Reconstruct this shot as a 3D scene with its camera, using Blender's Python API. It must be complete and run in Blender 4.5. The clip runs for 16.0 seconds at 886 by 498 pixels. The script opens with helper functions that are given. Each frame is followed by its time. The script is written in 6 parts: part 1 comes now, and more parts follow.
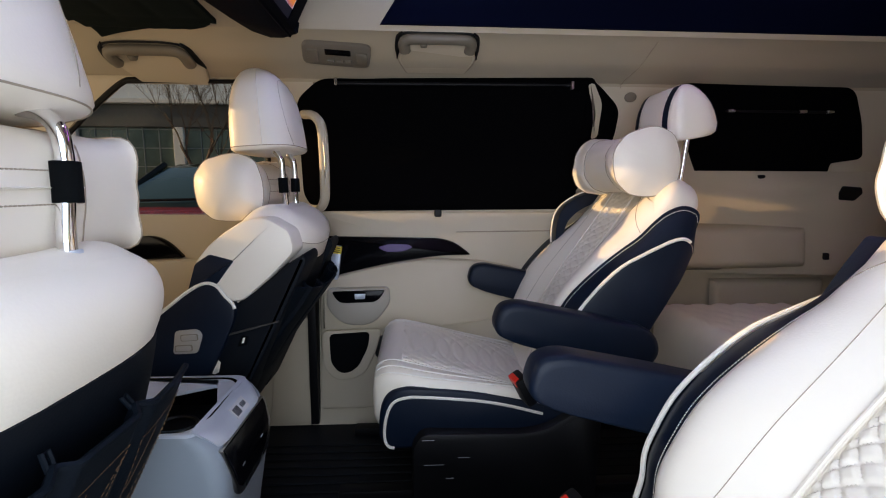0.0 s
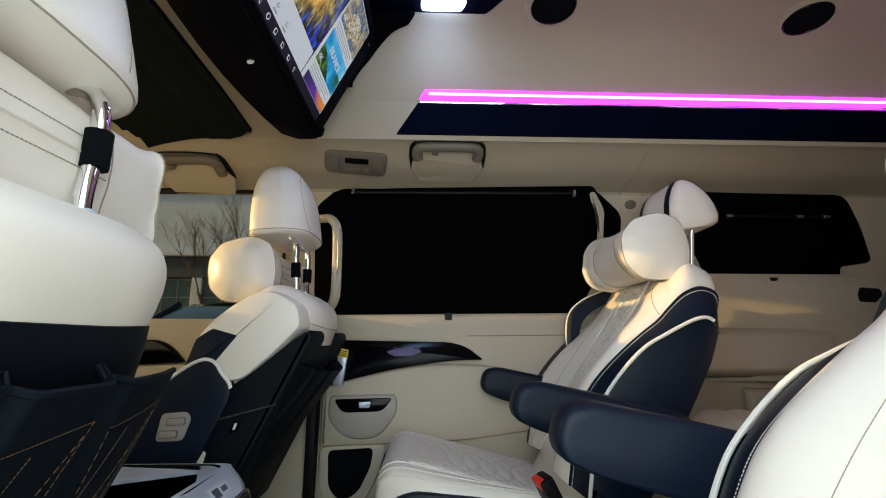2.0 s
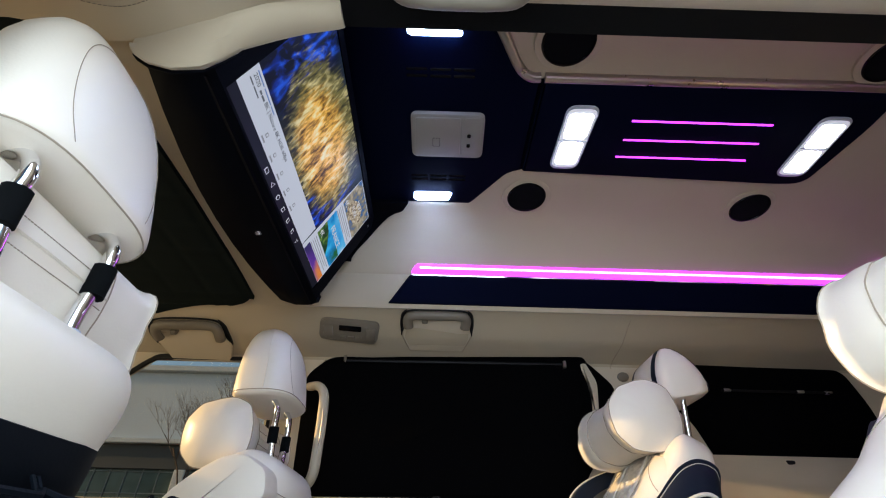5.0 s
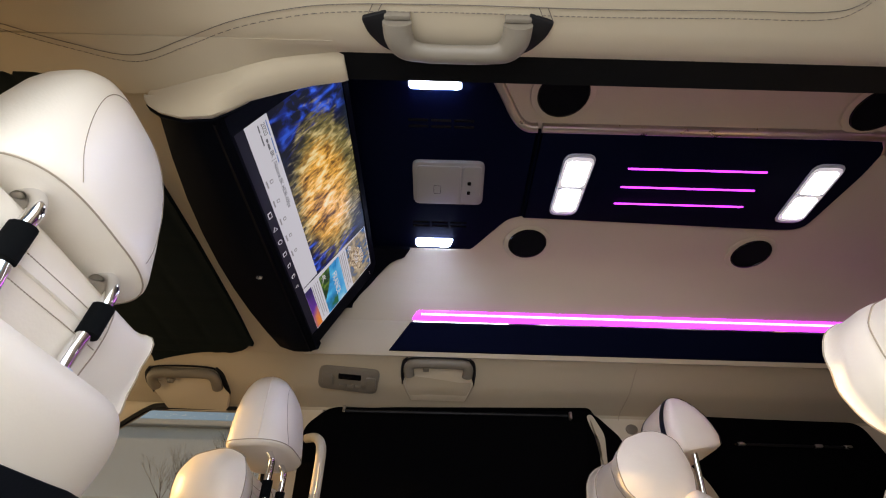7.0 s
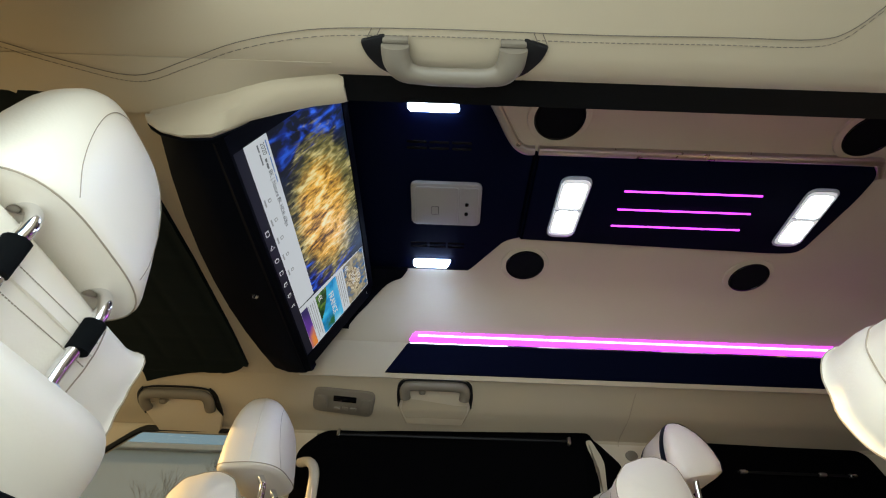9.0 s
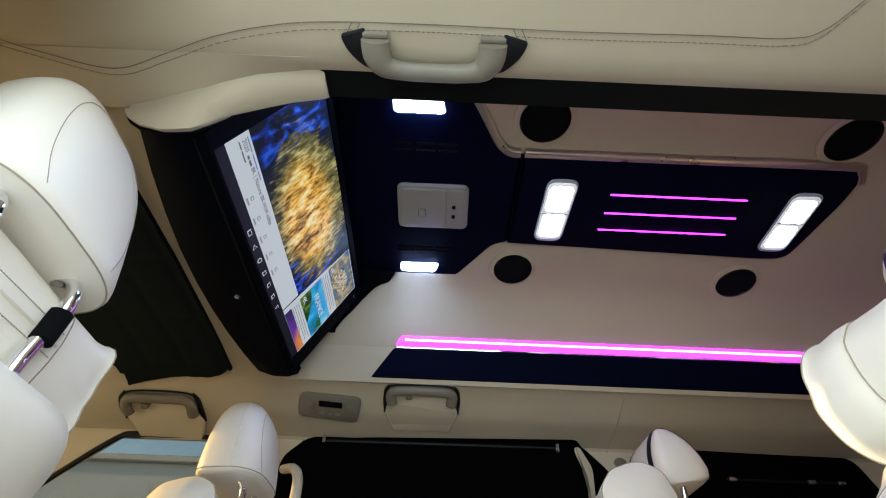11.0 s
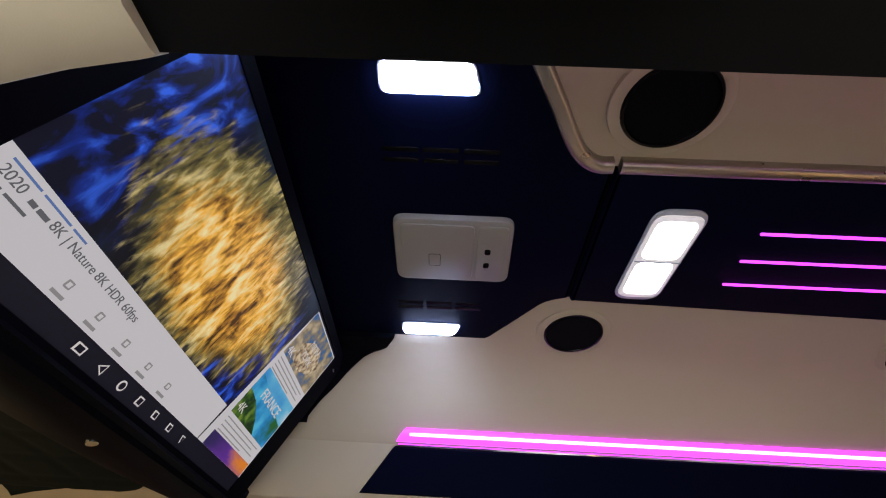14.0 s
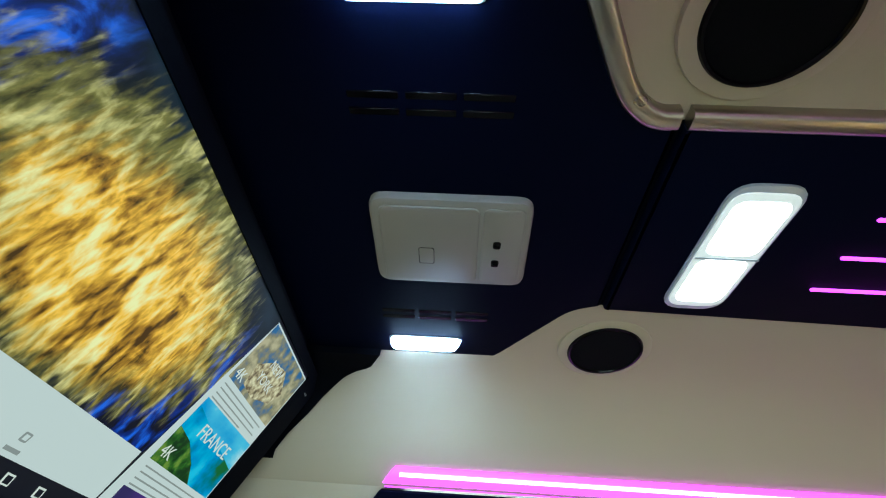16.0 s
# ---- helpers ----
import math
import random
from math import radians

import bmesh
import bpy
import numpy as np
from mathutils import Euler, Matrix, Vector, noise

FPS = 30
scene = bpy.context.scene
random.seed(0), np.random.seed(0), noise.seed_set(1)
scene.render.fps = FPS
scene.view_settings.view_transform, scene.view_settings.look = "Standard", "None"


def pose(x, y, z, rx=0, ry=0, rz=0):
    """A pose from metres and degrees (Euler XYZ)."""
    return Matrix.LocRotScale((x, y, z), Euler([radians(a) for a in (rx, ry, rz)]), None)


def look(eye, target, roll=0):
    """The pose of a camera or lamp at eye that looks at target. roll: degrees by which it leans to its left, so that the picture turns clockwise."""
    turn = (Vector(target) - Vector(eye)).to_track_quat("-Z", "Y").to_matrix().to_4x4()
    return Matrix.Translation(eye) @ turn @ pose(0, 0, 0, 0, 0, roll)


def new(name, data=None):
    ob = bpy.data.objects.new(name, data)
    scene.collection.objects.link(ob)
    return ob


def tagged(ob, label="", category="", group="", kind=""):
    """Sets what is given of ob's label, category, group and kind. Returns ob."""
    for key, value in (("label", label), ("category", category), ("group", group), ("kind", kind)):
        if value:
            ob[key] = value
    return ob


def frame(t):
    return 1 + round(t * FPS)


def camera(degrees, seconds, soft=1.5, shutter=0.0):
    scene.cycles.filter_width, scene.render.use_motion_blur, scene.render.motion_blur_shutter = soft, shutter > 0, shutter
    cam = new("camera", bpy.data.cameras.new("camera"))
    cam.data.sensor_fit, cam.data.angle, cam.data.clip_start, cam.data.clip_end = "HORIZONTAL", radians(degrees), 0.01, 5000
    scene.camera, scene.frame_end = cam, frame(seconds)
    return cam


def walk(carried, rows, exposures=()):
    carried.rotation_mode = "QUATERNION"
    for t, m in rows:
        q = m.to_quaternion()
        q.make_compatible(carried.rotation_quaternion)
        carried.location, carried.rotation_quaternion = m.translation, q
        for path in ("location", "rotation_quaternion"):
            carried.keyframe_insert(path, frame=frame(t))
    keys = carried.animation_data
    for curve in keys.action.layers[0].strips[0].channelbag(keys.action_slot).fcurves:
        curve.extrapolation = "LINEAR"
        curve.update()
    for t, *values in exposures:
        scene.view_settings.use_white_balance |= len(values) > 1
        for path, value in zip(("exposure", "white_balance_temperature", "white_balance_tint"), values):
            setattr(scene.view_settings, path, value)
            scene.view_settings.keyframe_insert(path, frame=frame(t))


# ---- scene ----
cam = camera(87.7, 16.0, soft=1.1)
PATH = [
    (0, (0.2, -0.816, 0.864), (0.312, 1.163, 0.597), 0.2),
    (0.5, (0.188, -0.813, 0.809), (0.293, 1.174, 0.609), 0.4),
    (1, (0.18, -0.819, 0.757), (0.28, 1.175, 0.642), 0.6),
    (1.5, (0.178, -0.797, 0.715), (0.266, 1.198, 0.825), 0.4),
    (2, (0.195, -0.796, 0.685), (0.268, 1.164, 1.077), -0.0),
    (2.5, (0.212, -0.82, 0.645), (0.279, 1.073, 1.287), -0.0),
    (3, (0.231, -0.852, 0.615), (0.285, 0.973, 1.43), 0.2),
    (3.5, (0.248, -0.858, 0.615), (0.297, 0.927, 1.516), 0.4),
    (4, (0.252, -0.844, 0.615), (0.29, 0.898, 1.596), 0.7),
    (6.5, (0.271, -0.823, 0.601), (0.27, 0.728, 1.864), 1.7),
    (7, (0.27, -0.823, 0.599), (0.263, 0.702, 1.893), 1.8),
    (7.5, (0.267, -0.817, 0.596), (0.256, 0.687, 1.914), 2.0),
    (8, (0.265, -0.815, 0.593), (0.25, 0.67, 1.933), 2.2),
    (8.5, (0.268, -0.817, 0.592), (0.252, 0.652, 1.949), 2.3),
    (9, (0.276, -0.82, 0.595), (0.268, 0.64, 1.962), 2.3),
    (11.5, (0.301, -0.799, 0.581), (0.314, 0.625, 1.985), 2.1),
    (12, (0.296, -0.803, 0.59), (0.308, 0.631, 1.984), 2.2),
    (12.5, (0.292, -0.773, 0.631), (0.293, 0.67, 2.016), 2.3),
    (13, (0.291, -0.684, 0.803), (0.273, 0.769, 2.177), 2.5),
    (13.5, (0.292, -0.641, 0.98), (0.248, 0.85, 2.312), 3.4),
    (14, (0.275, -0.549, 1.043), (0.232, 0.94, 2.377), 3.6),
    (14.5, (0.283, -0.457, 1.088), (0.22, 1.045, 2.407), 4.1),
    (15, (0.279, -0.421, 1.122), (0.21, 1.071, 2.452), 4.3),
    (15.5, (0.28, -0.398, 1.147), (0.208, 1.091, 2.48), 4.4),
    (16, (0.288, -0.397, 1.161), (0.211, 1.082, 2.505), 4.6),
]
EXPOSURES = [(0, -0.33, 6400, 14), (1, -0.33, 6350, 8), (1.5, -0.36, 6300, -1), (2.5, -0.24, 7100, 9), (3.2, -0.2, 6950, 10), (4, -0.28, 6050, 8), (6.5, -0.25, 7100, 14), (7, -0.26, 7250, 16), (7.5, -0.22, 6700, 15), (8.2, -0.2, 6750, 5), (9, -0.2, 6950, 1), (11.5, -0.22, 6550, 3), (12, -0.22, 6550, 5), (13, -0.35, 6900, 12), (13.5, -0.62, 7600, 14), (14.2, -0.2, 7200, 13), (14.6, -0.08, 6300, 13), (15.1, -0.08, 6350, 8), (15.4, -0.02, 6500, -18), (16, -0.02, 6600, -20)]
walk(cam, [(t, look(eye, target, roll)) for t, eye, target, roll in PATH], EXPOSURES)

# ---- world, sun, exposure ----
world = bpy.data.worlds.new("sky")
scene.world = world
world.use_nodes = True
wn = world.node_tree.nodes
sky = wn.new("ShaderNodeTexSky")
sky.sky_type, sky.sun_disc = "NISHITA", False
sky.sun_elevation, sky.sun_rotation = radians(7.8), radians(-93.4)
world.node_tree.links.new(sky.outputs[0], wn["Background"].inputs[0])
wn["Background"].inputs[1].default_value = 0.15
sun = new("sun", bpy.data.lights.new("sun", "SUN"))
sun.data.energy, sun.data.angle, sun.data.color = 5.0, radians(0.5), (1.0, 0.65, 0.28)
day = new("doorway_daylight", bpy.data.lights.new("doorway_daylight", "AREA"))
day.data.shape, day.data.size, day.data.size_y, day.data.energy, day.data.color = "RECTANGLE", 1.0, 1.0, 17.5, (0.79, 0.895, 1.0)
day.matrix_world = look((0.34, -0.97, 0.78), (0.78, 0.0, 0.50))
front = new("windscreen_daylight", bpy.data.lights.new("windscreen_daylight", "AREA"))
front.data.shape, front.data.size, front.data.size_y, front.data.energy, front.data.color = "RECTANGLE", 1.3, 0.30, 3.8, (1.0, 0.80, 0.50)
front.matrix_world = look((-1.12, 0.0, 1.0), (0.0, 0.05, 1.12))
sun.matrix_world = look((0, 0, 0), (1.0, 0.06, -0.137))


# ---- materials ----
def material(name, color, rough=0.5, metal=0.0, var=0.12, scale=8.0, grain=300.0, bump=0.1, emit=None, strength=0.0, coat=0.0, spec=0.5, sheen=0.0):
    m = bpy.data.materials.new(name)
    m.use_nodes = True
    nt = m.node_tree
    b = nt.nodes["Principled BSDF"]
    b.inputs["Roughness"].default_value, b.inputs["Metallic"].default_value = rough, metal
    b.inputs["Coat Weight"].default_value = coat
    b.inputs["Specular IOR Level"].default_value = spec
    b.inputs["Sheen Weight"].default_value = sheen
    tc = nt.nodes.new("ShaderNodeTexCoord")
    if var > 0:
        n1 = nt.nodes.new("ShaderNodeTexNoise")
        n1.inputs["Scale"].default_value, n1.inputs["Detail"].default_value = scale, 6
        nt.links.new(tc.outputs["Object"], n1.inputs["Vector"])
        ramp = nt.nodes.new("ShaderNodeMix")
        ramp.data_type = "RGBA"
        ramp.inputs["A"].default_value = (*[c * (1 - var) for c in color], 1)
        ramp.inputs["B"].default_value = (*[min(1, c * (1 + var)) for c in color], 1)
        nt.links.new(n1.outputs["Fac"], ramp.inputs["Factor"])
        nt.links.new(ramp.outputs["Result"], b.inputs["Base Color"])
        mr = nt.nodes.new("ShaderNodeMapRange")
        mr.inputs["To Min"].default_value, mr.inputs["To Max"].default_value = max(0, rough - 0.08), min(1, rough + 0.08)
        nt.links.new(n1.outputs["Fac"], mr.inputs["Value"])
        nt.links.new(mr.outputs["Result"], b.inputs["Roughness"])
    else:
        b.inputs["Base Color"].default_value = (*color, 1)
    if bump > 0:
        v = nt.nodes.new("ShaderNodeTexVoronoi")
        v.inputs["Scale"].default_value = grain
        nt.links.new(tc.outputs["Object"], v.inputs["Vector"])
        n2 = nt.nodes.new("ShaderNodeTexNoise")
        n2.inputs["Scale"].default_value, n2.inputs["Detail"].default_value = 14, 4
        nt.links.new(tc.outputs["Object"], n2.inputs["Vector"])
        add = nt.nodes.new("ShaderNodeMath")
        add.operation = "MULTIPLY_ADD"
        add.inputs[1].default_value = 0.15
        nt.links.new(v.outputs["Distance"], add.inputs[0])
        nt.links.new(n2.outputs["Fac"], add.inputs[2])
        bp = nt.nodes.new("ShaderNodeBump")
        bp.inputs["Strength"].default_value, bp.inputs["Distance"].default_value = bump, 0.004
        nt.links.new(add.outputs[0], bp.inputs["Height"])
        nt.links.new(bp.outputs["Normal"], b.inputs["Normal"])
    if emit:
        b.inputs["Emission Color"].default_value = (*emit, 1)
        b.inputs["Emission Strength"].default_value = strength
    return m


CREAM = material("cream_leather", (0.80, 0.74, 0.645), 0.42, bump=0.12, var=0.04)
CREAM_TRIM = material("cream_soft_trim", (0.54, 0.465, 0.345), 0.6, bump=0.12, var=0.05, scale=4)
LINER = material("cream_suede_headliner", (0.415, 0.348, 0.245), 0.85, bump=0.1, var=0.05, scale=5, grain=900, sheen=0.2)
NAVY = material("navy_leather", (0.003, 0.0075, 0.019), 0.45, spec=0.22, bump=0.2, var=0.15)
BLACK = material("black_plastic", (0.0035, 0.0035, 0.0045), 0.5, spec=0.25, bump=0.12, var=0.1)
BLIND = material("dark_sunroof_cloth", (0.0042, 0.0075, 0.0075), 0.95, bump=0.2, var=0.25, scale=14, grain=900, spec=0.1)
BLACK_CLOTH = material("black_cloth", (0.0018, 0.0024, 0.003), 0.95, bump=0.15, var=0.15, grain=900, spec=0.1)
SHADE = material("black_sunshade_mesh", (0.0018, 0.0018, 0.0022), 1.0, bump=0.0, var=0.1, spec=0.02)
GLOSS = material("gloss_black", (0.002, 0.002, 0.003), 0.16, bump=0.0, var=0.0, spec=0.13)
CEILBLACK = material("navy_black_roof_panel", (0.0009, 0.0020, 0.010), 0.65, bump=0.05, var=0.1, spec=0.025)
PIPING = material("white_piping", (0.8, 0.77, 0.7), 0.45, bump=0.0, var=0.0)
THREAD = material("brown_thread", (0.10, 0.052, 0.020), 0.7, bump=0.0, var=0.0)
NAVYSEAM = material("navy_seam_thread", (0.03, 0.04, 0.06), 0.7, bump=0.0, var=0.0)
SEAM = material("grey_seam_thread", (0.34, 0.28, 0.21), 0.8, bump=0.0, var=0.0)
CHROME = material("chrome", (0.8, 0.8, 0.82), 0.06, 1.0, bump=0.0, var=0.0)
SILVER = material("satin_silver", (0.55, 0.53, 0.50), 0.28, 1.0, bump=0.02, var=0.05)
SILVERTRIM = material("silver_painted_plastic", (0.52, 0.57, 0.66), 0.3, 0.3, bump=0.0, var=0.04)
GREY = material("grey_beige_plastic", (0.167, 0.143, 0.109), 0.5, bump=0.08, var=0.05)
INKBAR = material("dark_print", (0.05, 0.055, 0.07), 0.6, bump=0.0, var=0.0)
GREYSTRAP = material("grey_strap", (0.05, 0.05, 0.05), 0.7, bump=0.1, var=0.1)
PALELABEL = material("pale_sticker", (0.60, 0.61, 0.64), 0.4, bump=0.0, var=0.03)
GREYPLATE = material("pale_print", (0.30, 0.32, 0.34), 0.5, bump=0.0, var=0.0)
GRAPHITE = material("console_grey", (0.25, 0.29, 0.335), 0.55, bump=0.1, var=0.05)
RED = material("red_buckle_button", (0.75, 0.03, 0.015), 0.4, bump=0.0, var=0.0)
YELLOW = material("yellow_label", (0.8, 0.6, 0.05), 0.6, bump=0.0, var=0.0)
MAT = material("black_rubber_floor", (0.004, 0.005, 0.007), 0.6, bump=0.2, var=0.25, spec=0.2)
LAMP = material("lit_white_lens", (0.9, 0.9, 0.9), 0.3, bump=0.0, var=0.0, emit=(0.82, 0.88, 1.0), strength=11.0)
LENS = material("frosted_lamp_lens", (0.8, 0.8, 0.82), 0.3, bump=0.15, var=0.1, scale=120, grain=250, emit=(0.82, 0.86, 1.0), strength=0.5)
BRIGHT = material("bright_white_lens", (0.9, 0.9, 0.9), 0.3, bump=0.0, var=0.0, emit=(0.40, 0.56, 1.0), strength=115.0)
HEADSEAM = material("dark_header_thread", (0.13, 0.11, 0.09), 0.8, bump=0.0, var=0.0)
HOUSING = material("soft_black_screen_housing", (0.0010, 0.0014, 0.003), 0.6, spec=0.035, bump=0.08, var=0.15)
CHARCOAL = material("charcoal_band_leather", (0.0014, 0.0015, 0.0019), 0.6, spec=0.12, bump=0.15, var=0.15)
BACKPANEL = material("navy_black_back_panel", (0.0022, 0.0042, 0.008), 0.6, spec=0.15, bump=0.15, var=0.15)
BRUSHED = material("brushed_bronze_silver", (0.46, 0.42, 0.37), 0.30, 1.0, bump=0.0, var=0.03, scale=30)
COVERGREY = material("grey_switch_cover", (0.235, 0.22, 0.205), 0.5, bump=0.06, var=0.06)
BOXGREY = material("pale_grey_switch_plastic", (0.31, 0.29, 0.265), 0.5, bump=0.06, var=0.04)
LED = material("violet_led_line", (0.30, 0.03, 0.45), 0.4, bump=0.0, var=0.0, emit=(0.62, 0.04, 1.0), strength=4.0)
LED_CORE = material("violet_led_core", (0.5, 0.3, 0.6), 0.4, bump=0.0, var=0.0, emit=(0.85, 0.42, 1.0), strength=4.2)
PURPLE_GLOW = material("speaker_glow", (0.02, 0.016, 0.04), 0.5, bump=0.0, var=0.0, emit=(0.35, 0.24, 0.75), strength=0.14)
POCKET = material("black_quilted_vinyl", (0.0018, 0.0042, 0.0080), 0.62, spec=0.12, bump=0.3, var=0.2)
CUPGREY = material("grey_cream_plastic", (0.40, 0.36, 0.30), 0.5, bump=0.06, var=0.05)


# ---- mesh helpers ----
def link_mesh(name, bm, mat, parent=None, label="", smooth=True):
    bmesh.ops.recalc_face_normals(bm, faces=bm.faces)
    me = bpy.data.meshes.new(name)
    bm.to_mesh(me)
    bm.free()
    me.materials.append(mat)
    for p in me.polygons:
        p.use_smooth = smooth
    if smooth:
        me.set_sharp_from_angle(angle=radians(42))
    ob = new(name, me)
    if parent:
        ob.parent = parent
    if label:
        tagged(ob, label)
    return ob


def part(name, bm, mat, parent, label="", smooth=True):
    return link_mesh(name, bm, mat, parent, label, smooth)


def thing(name, label, category, at=(0, 0, 0), group="", kind=""):
    return tagged(move(new(name), pose(*at)), label, category, group, kind)


def move(ob, m):
    ob.matrix_basis = m
    return ob


def loft(loops, caps=True, closed=True, bm=None):
    bm = bm or bmesh.new()
    rows = [[bm.verts.new(p) for p in l] for l in loops]
    n = len(rows[0])
    for a, b in zip(rows, rows[1:]):
        for i in range(n if closed else n - 1):
            j = (i + 1) % n
            bm.faces.new((a[i], a[j], b[j], b[i]))
    if caps:
        bm.faces.new(rows[0][::-1])
        bm.faces.new(rows[-1])
    return bm


def spow(v, e):
    return math.copysign(abs(v) ** e, v)


def rrect(w, h, r, n=5):
    pts = []
    for cx, cy, a0 in ((w / 2 - r, h / 2 - r, 0), (-w / 2 + r, h / 2 - r, 90), (-w / 2 + r, -h / 2 + r, 180), (w / 2 - r, -h / 2 + r, 270)):
        for k in range(n + 1):
            a = radians(a0 + 90 * k / n)
            pts.append((cx + r * math.cos(a), cy + r * math.sin(a)))
    return pts


def rounded(poly, r, n=5):
    """A polygon's corners rounded by r (one number or one for each)."""
    out = []
    for i, p in enumerate(poly):
        p = Vector(p)
        a, b = Vector(poly[i - 1]), Vector(poly[(i + 1) % len(poly)])
        ri = r[i] if isinstance(r, (list, tuple)) else r
        da, db = (a - p).normalized(), (b - p).normalized()
        ri_ = min(ri, (a - p).length * 0.49, (b - p).length * 0.49)
        s, e = p + da * ri_, p + db * ri_
        for k in range(n + 1):
            t = k / n
            out.append(tuple(s * (1 - t) ** 2 + p * 2 * t * (1 - t) + e * t * t))
    return out


def prism(poly, h0, h1, to, bevel=0.0, bm=None):
    """A slab: the outline poly, between heights h0 and h1, edges eased; to(u, v, h) gives the place."""
    c = Vector((sum(p[0] for p in poly) / len(poly), sum(p[1] for p in poly) / len(poly)))
    def inset(d):
        o = []
        for i, p in enumerate(poly):
            a, b = Vector(poly[i - 1]), Vector(poly[(i + 1) % len(poly)])
            t = b - a
            nrm = Vector((t.y, -t.x))
            nrm = nrm.normalized() if nrm.length > 1e-9 else Vector((0, 0))
            area = sum(poly[k - 1][0] * poly[k][1] - poly[k][0] * poly[k - 1][1] for k in range(len(poly)))
            o.append(Vector(p) - nrm * d * (1 if area > 0 else -1))
        return o
    if bevel > 0:
        s = 1 if h1 > h0 else -1
        rings = [(inset(0), h0), (inset(0), h1 - s * bevel), (inset(bevel * 0.3), h1 - s * bevel * 0.3), (inset(bevel), h1)]
    else:
        rings = [(inset(0), h0), (inset(0), h1)]
    return loft([[to(p[0], p[1], h) for p in ring] for ring, h in rings], bm=bm)


def ring_prism(outer, inner, h0, h1, to, bevel=0.004):
    """A slab with a hole: both outlines have the same number of points."""
    s = 1 if h1 > h0 else -1
    mid = lambda a, b, t: [(p[0] + (q[0] - p[0]) * t, p[1] + (q[1] - p[1]) * t) for p, q in zip(a, b)]
    rows = [(outer, h0), (outer, h1 - s * bevel), (mid(outer, inner, 0.12), h1), (mid(outer, inner, 0.88), h1), (inner, h1 - s * bevel), (inner, h0)]
    rows.append(rows[0])
    return loft([[to(p[0], p[1], h) for p in r] for r, h in rows], caps=False)


def tube(path, r, n=8, bm=None, caps=True, flat=1.0):
    """A round bar swept along a path of points; r: one radius, or one for each point."""
    pts = [Vector(p) for p in path]
    loops, side = [], None
    for i, p in enumerate(pts):
        d = (pts[min(i + 1, len(pts) - 1)] - pts[max(i - 1, 0)]).normalized()
        if side is None:
            side = d.cross(Vector((0, 0, 1)) if abs(d.z) < 0.9 else Vector((1, 0, 0))).normalized()
        side = (side - d * side.dot(d)).normalized()
        up = side.cross(d)
        ri = r[i] if isinstance(r, (list, tuple)) else r
        loops.append([p + ri * (side * math.cos(2 * math.pi * k / n) + up * flat * math.sin(2 * math.pi * k / n)) for k in range(n)])
    return loft(loops, caps, bm=bm)


def bend(points, n=6):
    """A smooth line through the points (Catmull-Rom)."""
    p = [Vector(q) for q in points]
    p = [p[0] * 2 - p[1]] + p + [p[-1] * 2 - p[-2]]
    out = []
    for i in range(1, len(p) - 2):
        for k in range(n):
            t = k / n
            out.append(0.5 * (2 * p[i] + (p[i + 1] - p[i - 1]) * t + (2 * p[i - 1] - 5 * p[i] + 4 * p[i + 1] - p[i + 2]) * t * t + (3 * p[i] - p[i - 1] - 3 * p[i + 1] + p[i + 2]) * t ** 3))
    return out + [p[-2]]


def sheet(fn, us, vs, thick=0.0, bm=None):
    """A surface fn(u, v) over two rows of numbers; with thick, fn(u, v, off) gives its back too."""
    bm = bm or bmesh.new()
    front = [[bm.verts.new(fn(u, v, 0.0)) for v in vs] for u in us]
    nu, nv = len(us), len(vs)
    for i in range(nu - 1):
        for j in range(nv - 1):
            bm.faces.new((front[i][j], front[i + 1][j], front[i + 1][j + 1], front[i][j + 1]))
    if thick:
        back = [[bm.verts.new(fn(u, v, -thick)) for v in vs] for u in us]
        for i in range(nu - 1):
            for j in range(nv - 1):
                bm.faces.new((back[i][j], back[i][j + 1], back[i + 1][j + 1], back[i + 1][j]))
        for i in range(nu - 1):
            bm.faces.new((front[i][0], back[i][0], back[i + 1][0], front[i + 1][0]))
            bm.faces.new((front[i][-1], front[i + 1][-1], back[i + 1][-1], back[i][-1]))
        for j in range(nv - 1):
            bm.faces.new((front[0][j], front[0][j + 1], back[0][j + 1], back[0][j]))
            bm.faces.new((front[-1][j], back[-1][j], back[-1][j + 1], front[-1][j + 1]))
    return bm


def span(a, b, n):
    return [a + (b - a) * i / n for i in range(n + 1)]


def superq(a, b, c, e1=0.5, e2=0.5, nu=20, nv=32, shape=None):
    """A soft block of half sizes a, b, c; shape(p) may bend it."""
    bm = bmesh.new()
    loops = []
    for i in range(1, nu):
        f = math.pi * (i / nu - 0.5)
        l = []
        for j in range(nv):
            w = 2 * math.pi * j / nv
            p = Vector((a * spow(math.cos(f), e1) * spow(math.cos(w), e2), b * spow(math.cos(f), e1) * spow(math.sin(w), e2), c * spow(math.sin(f), e1)))
            l.append(shape(p) if shape else p)
        loops.append(l)
    loft(loops, caps=False, bm=bm)
    bm.verts.ensure_lookup_table()
    rings = [[bm.verts[k * nv + j] for j in range(nv)] for k in (0, nu - 2)]
    for ring, z in zip(rings, (-c, c)):
        p = Vector((0, 0, z))
        v = bm.verts.new(shape(p) if shape else p)
        for j in range(nv):
            bm.faces.new((ring[j], ring[(j + 1) % nv], v))
    return bm


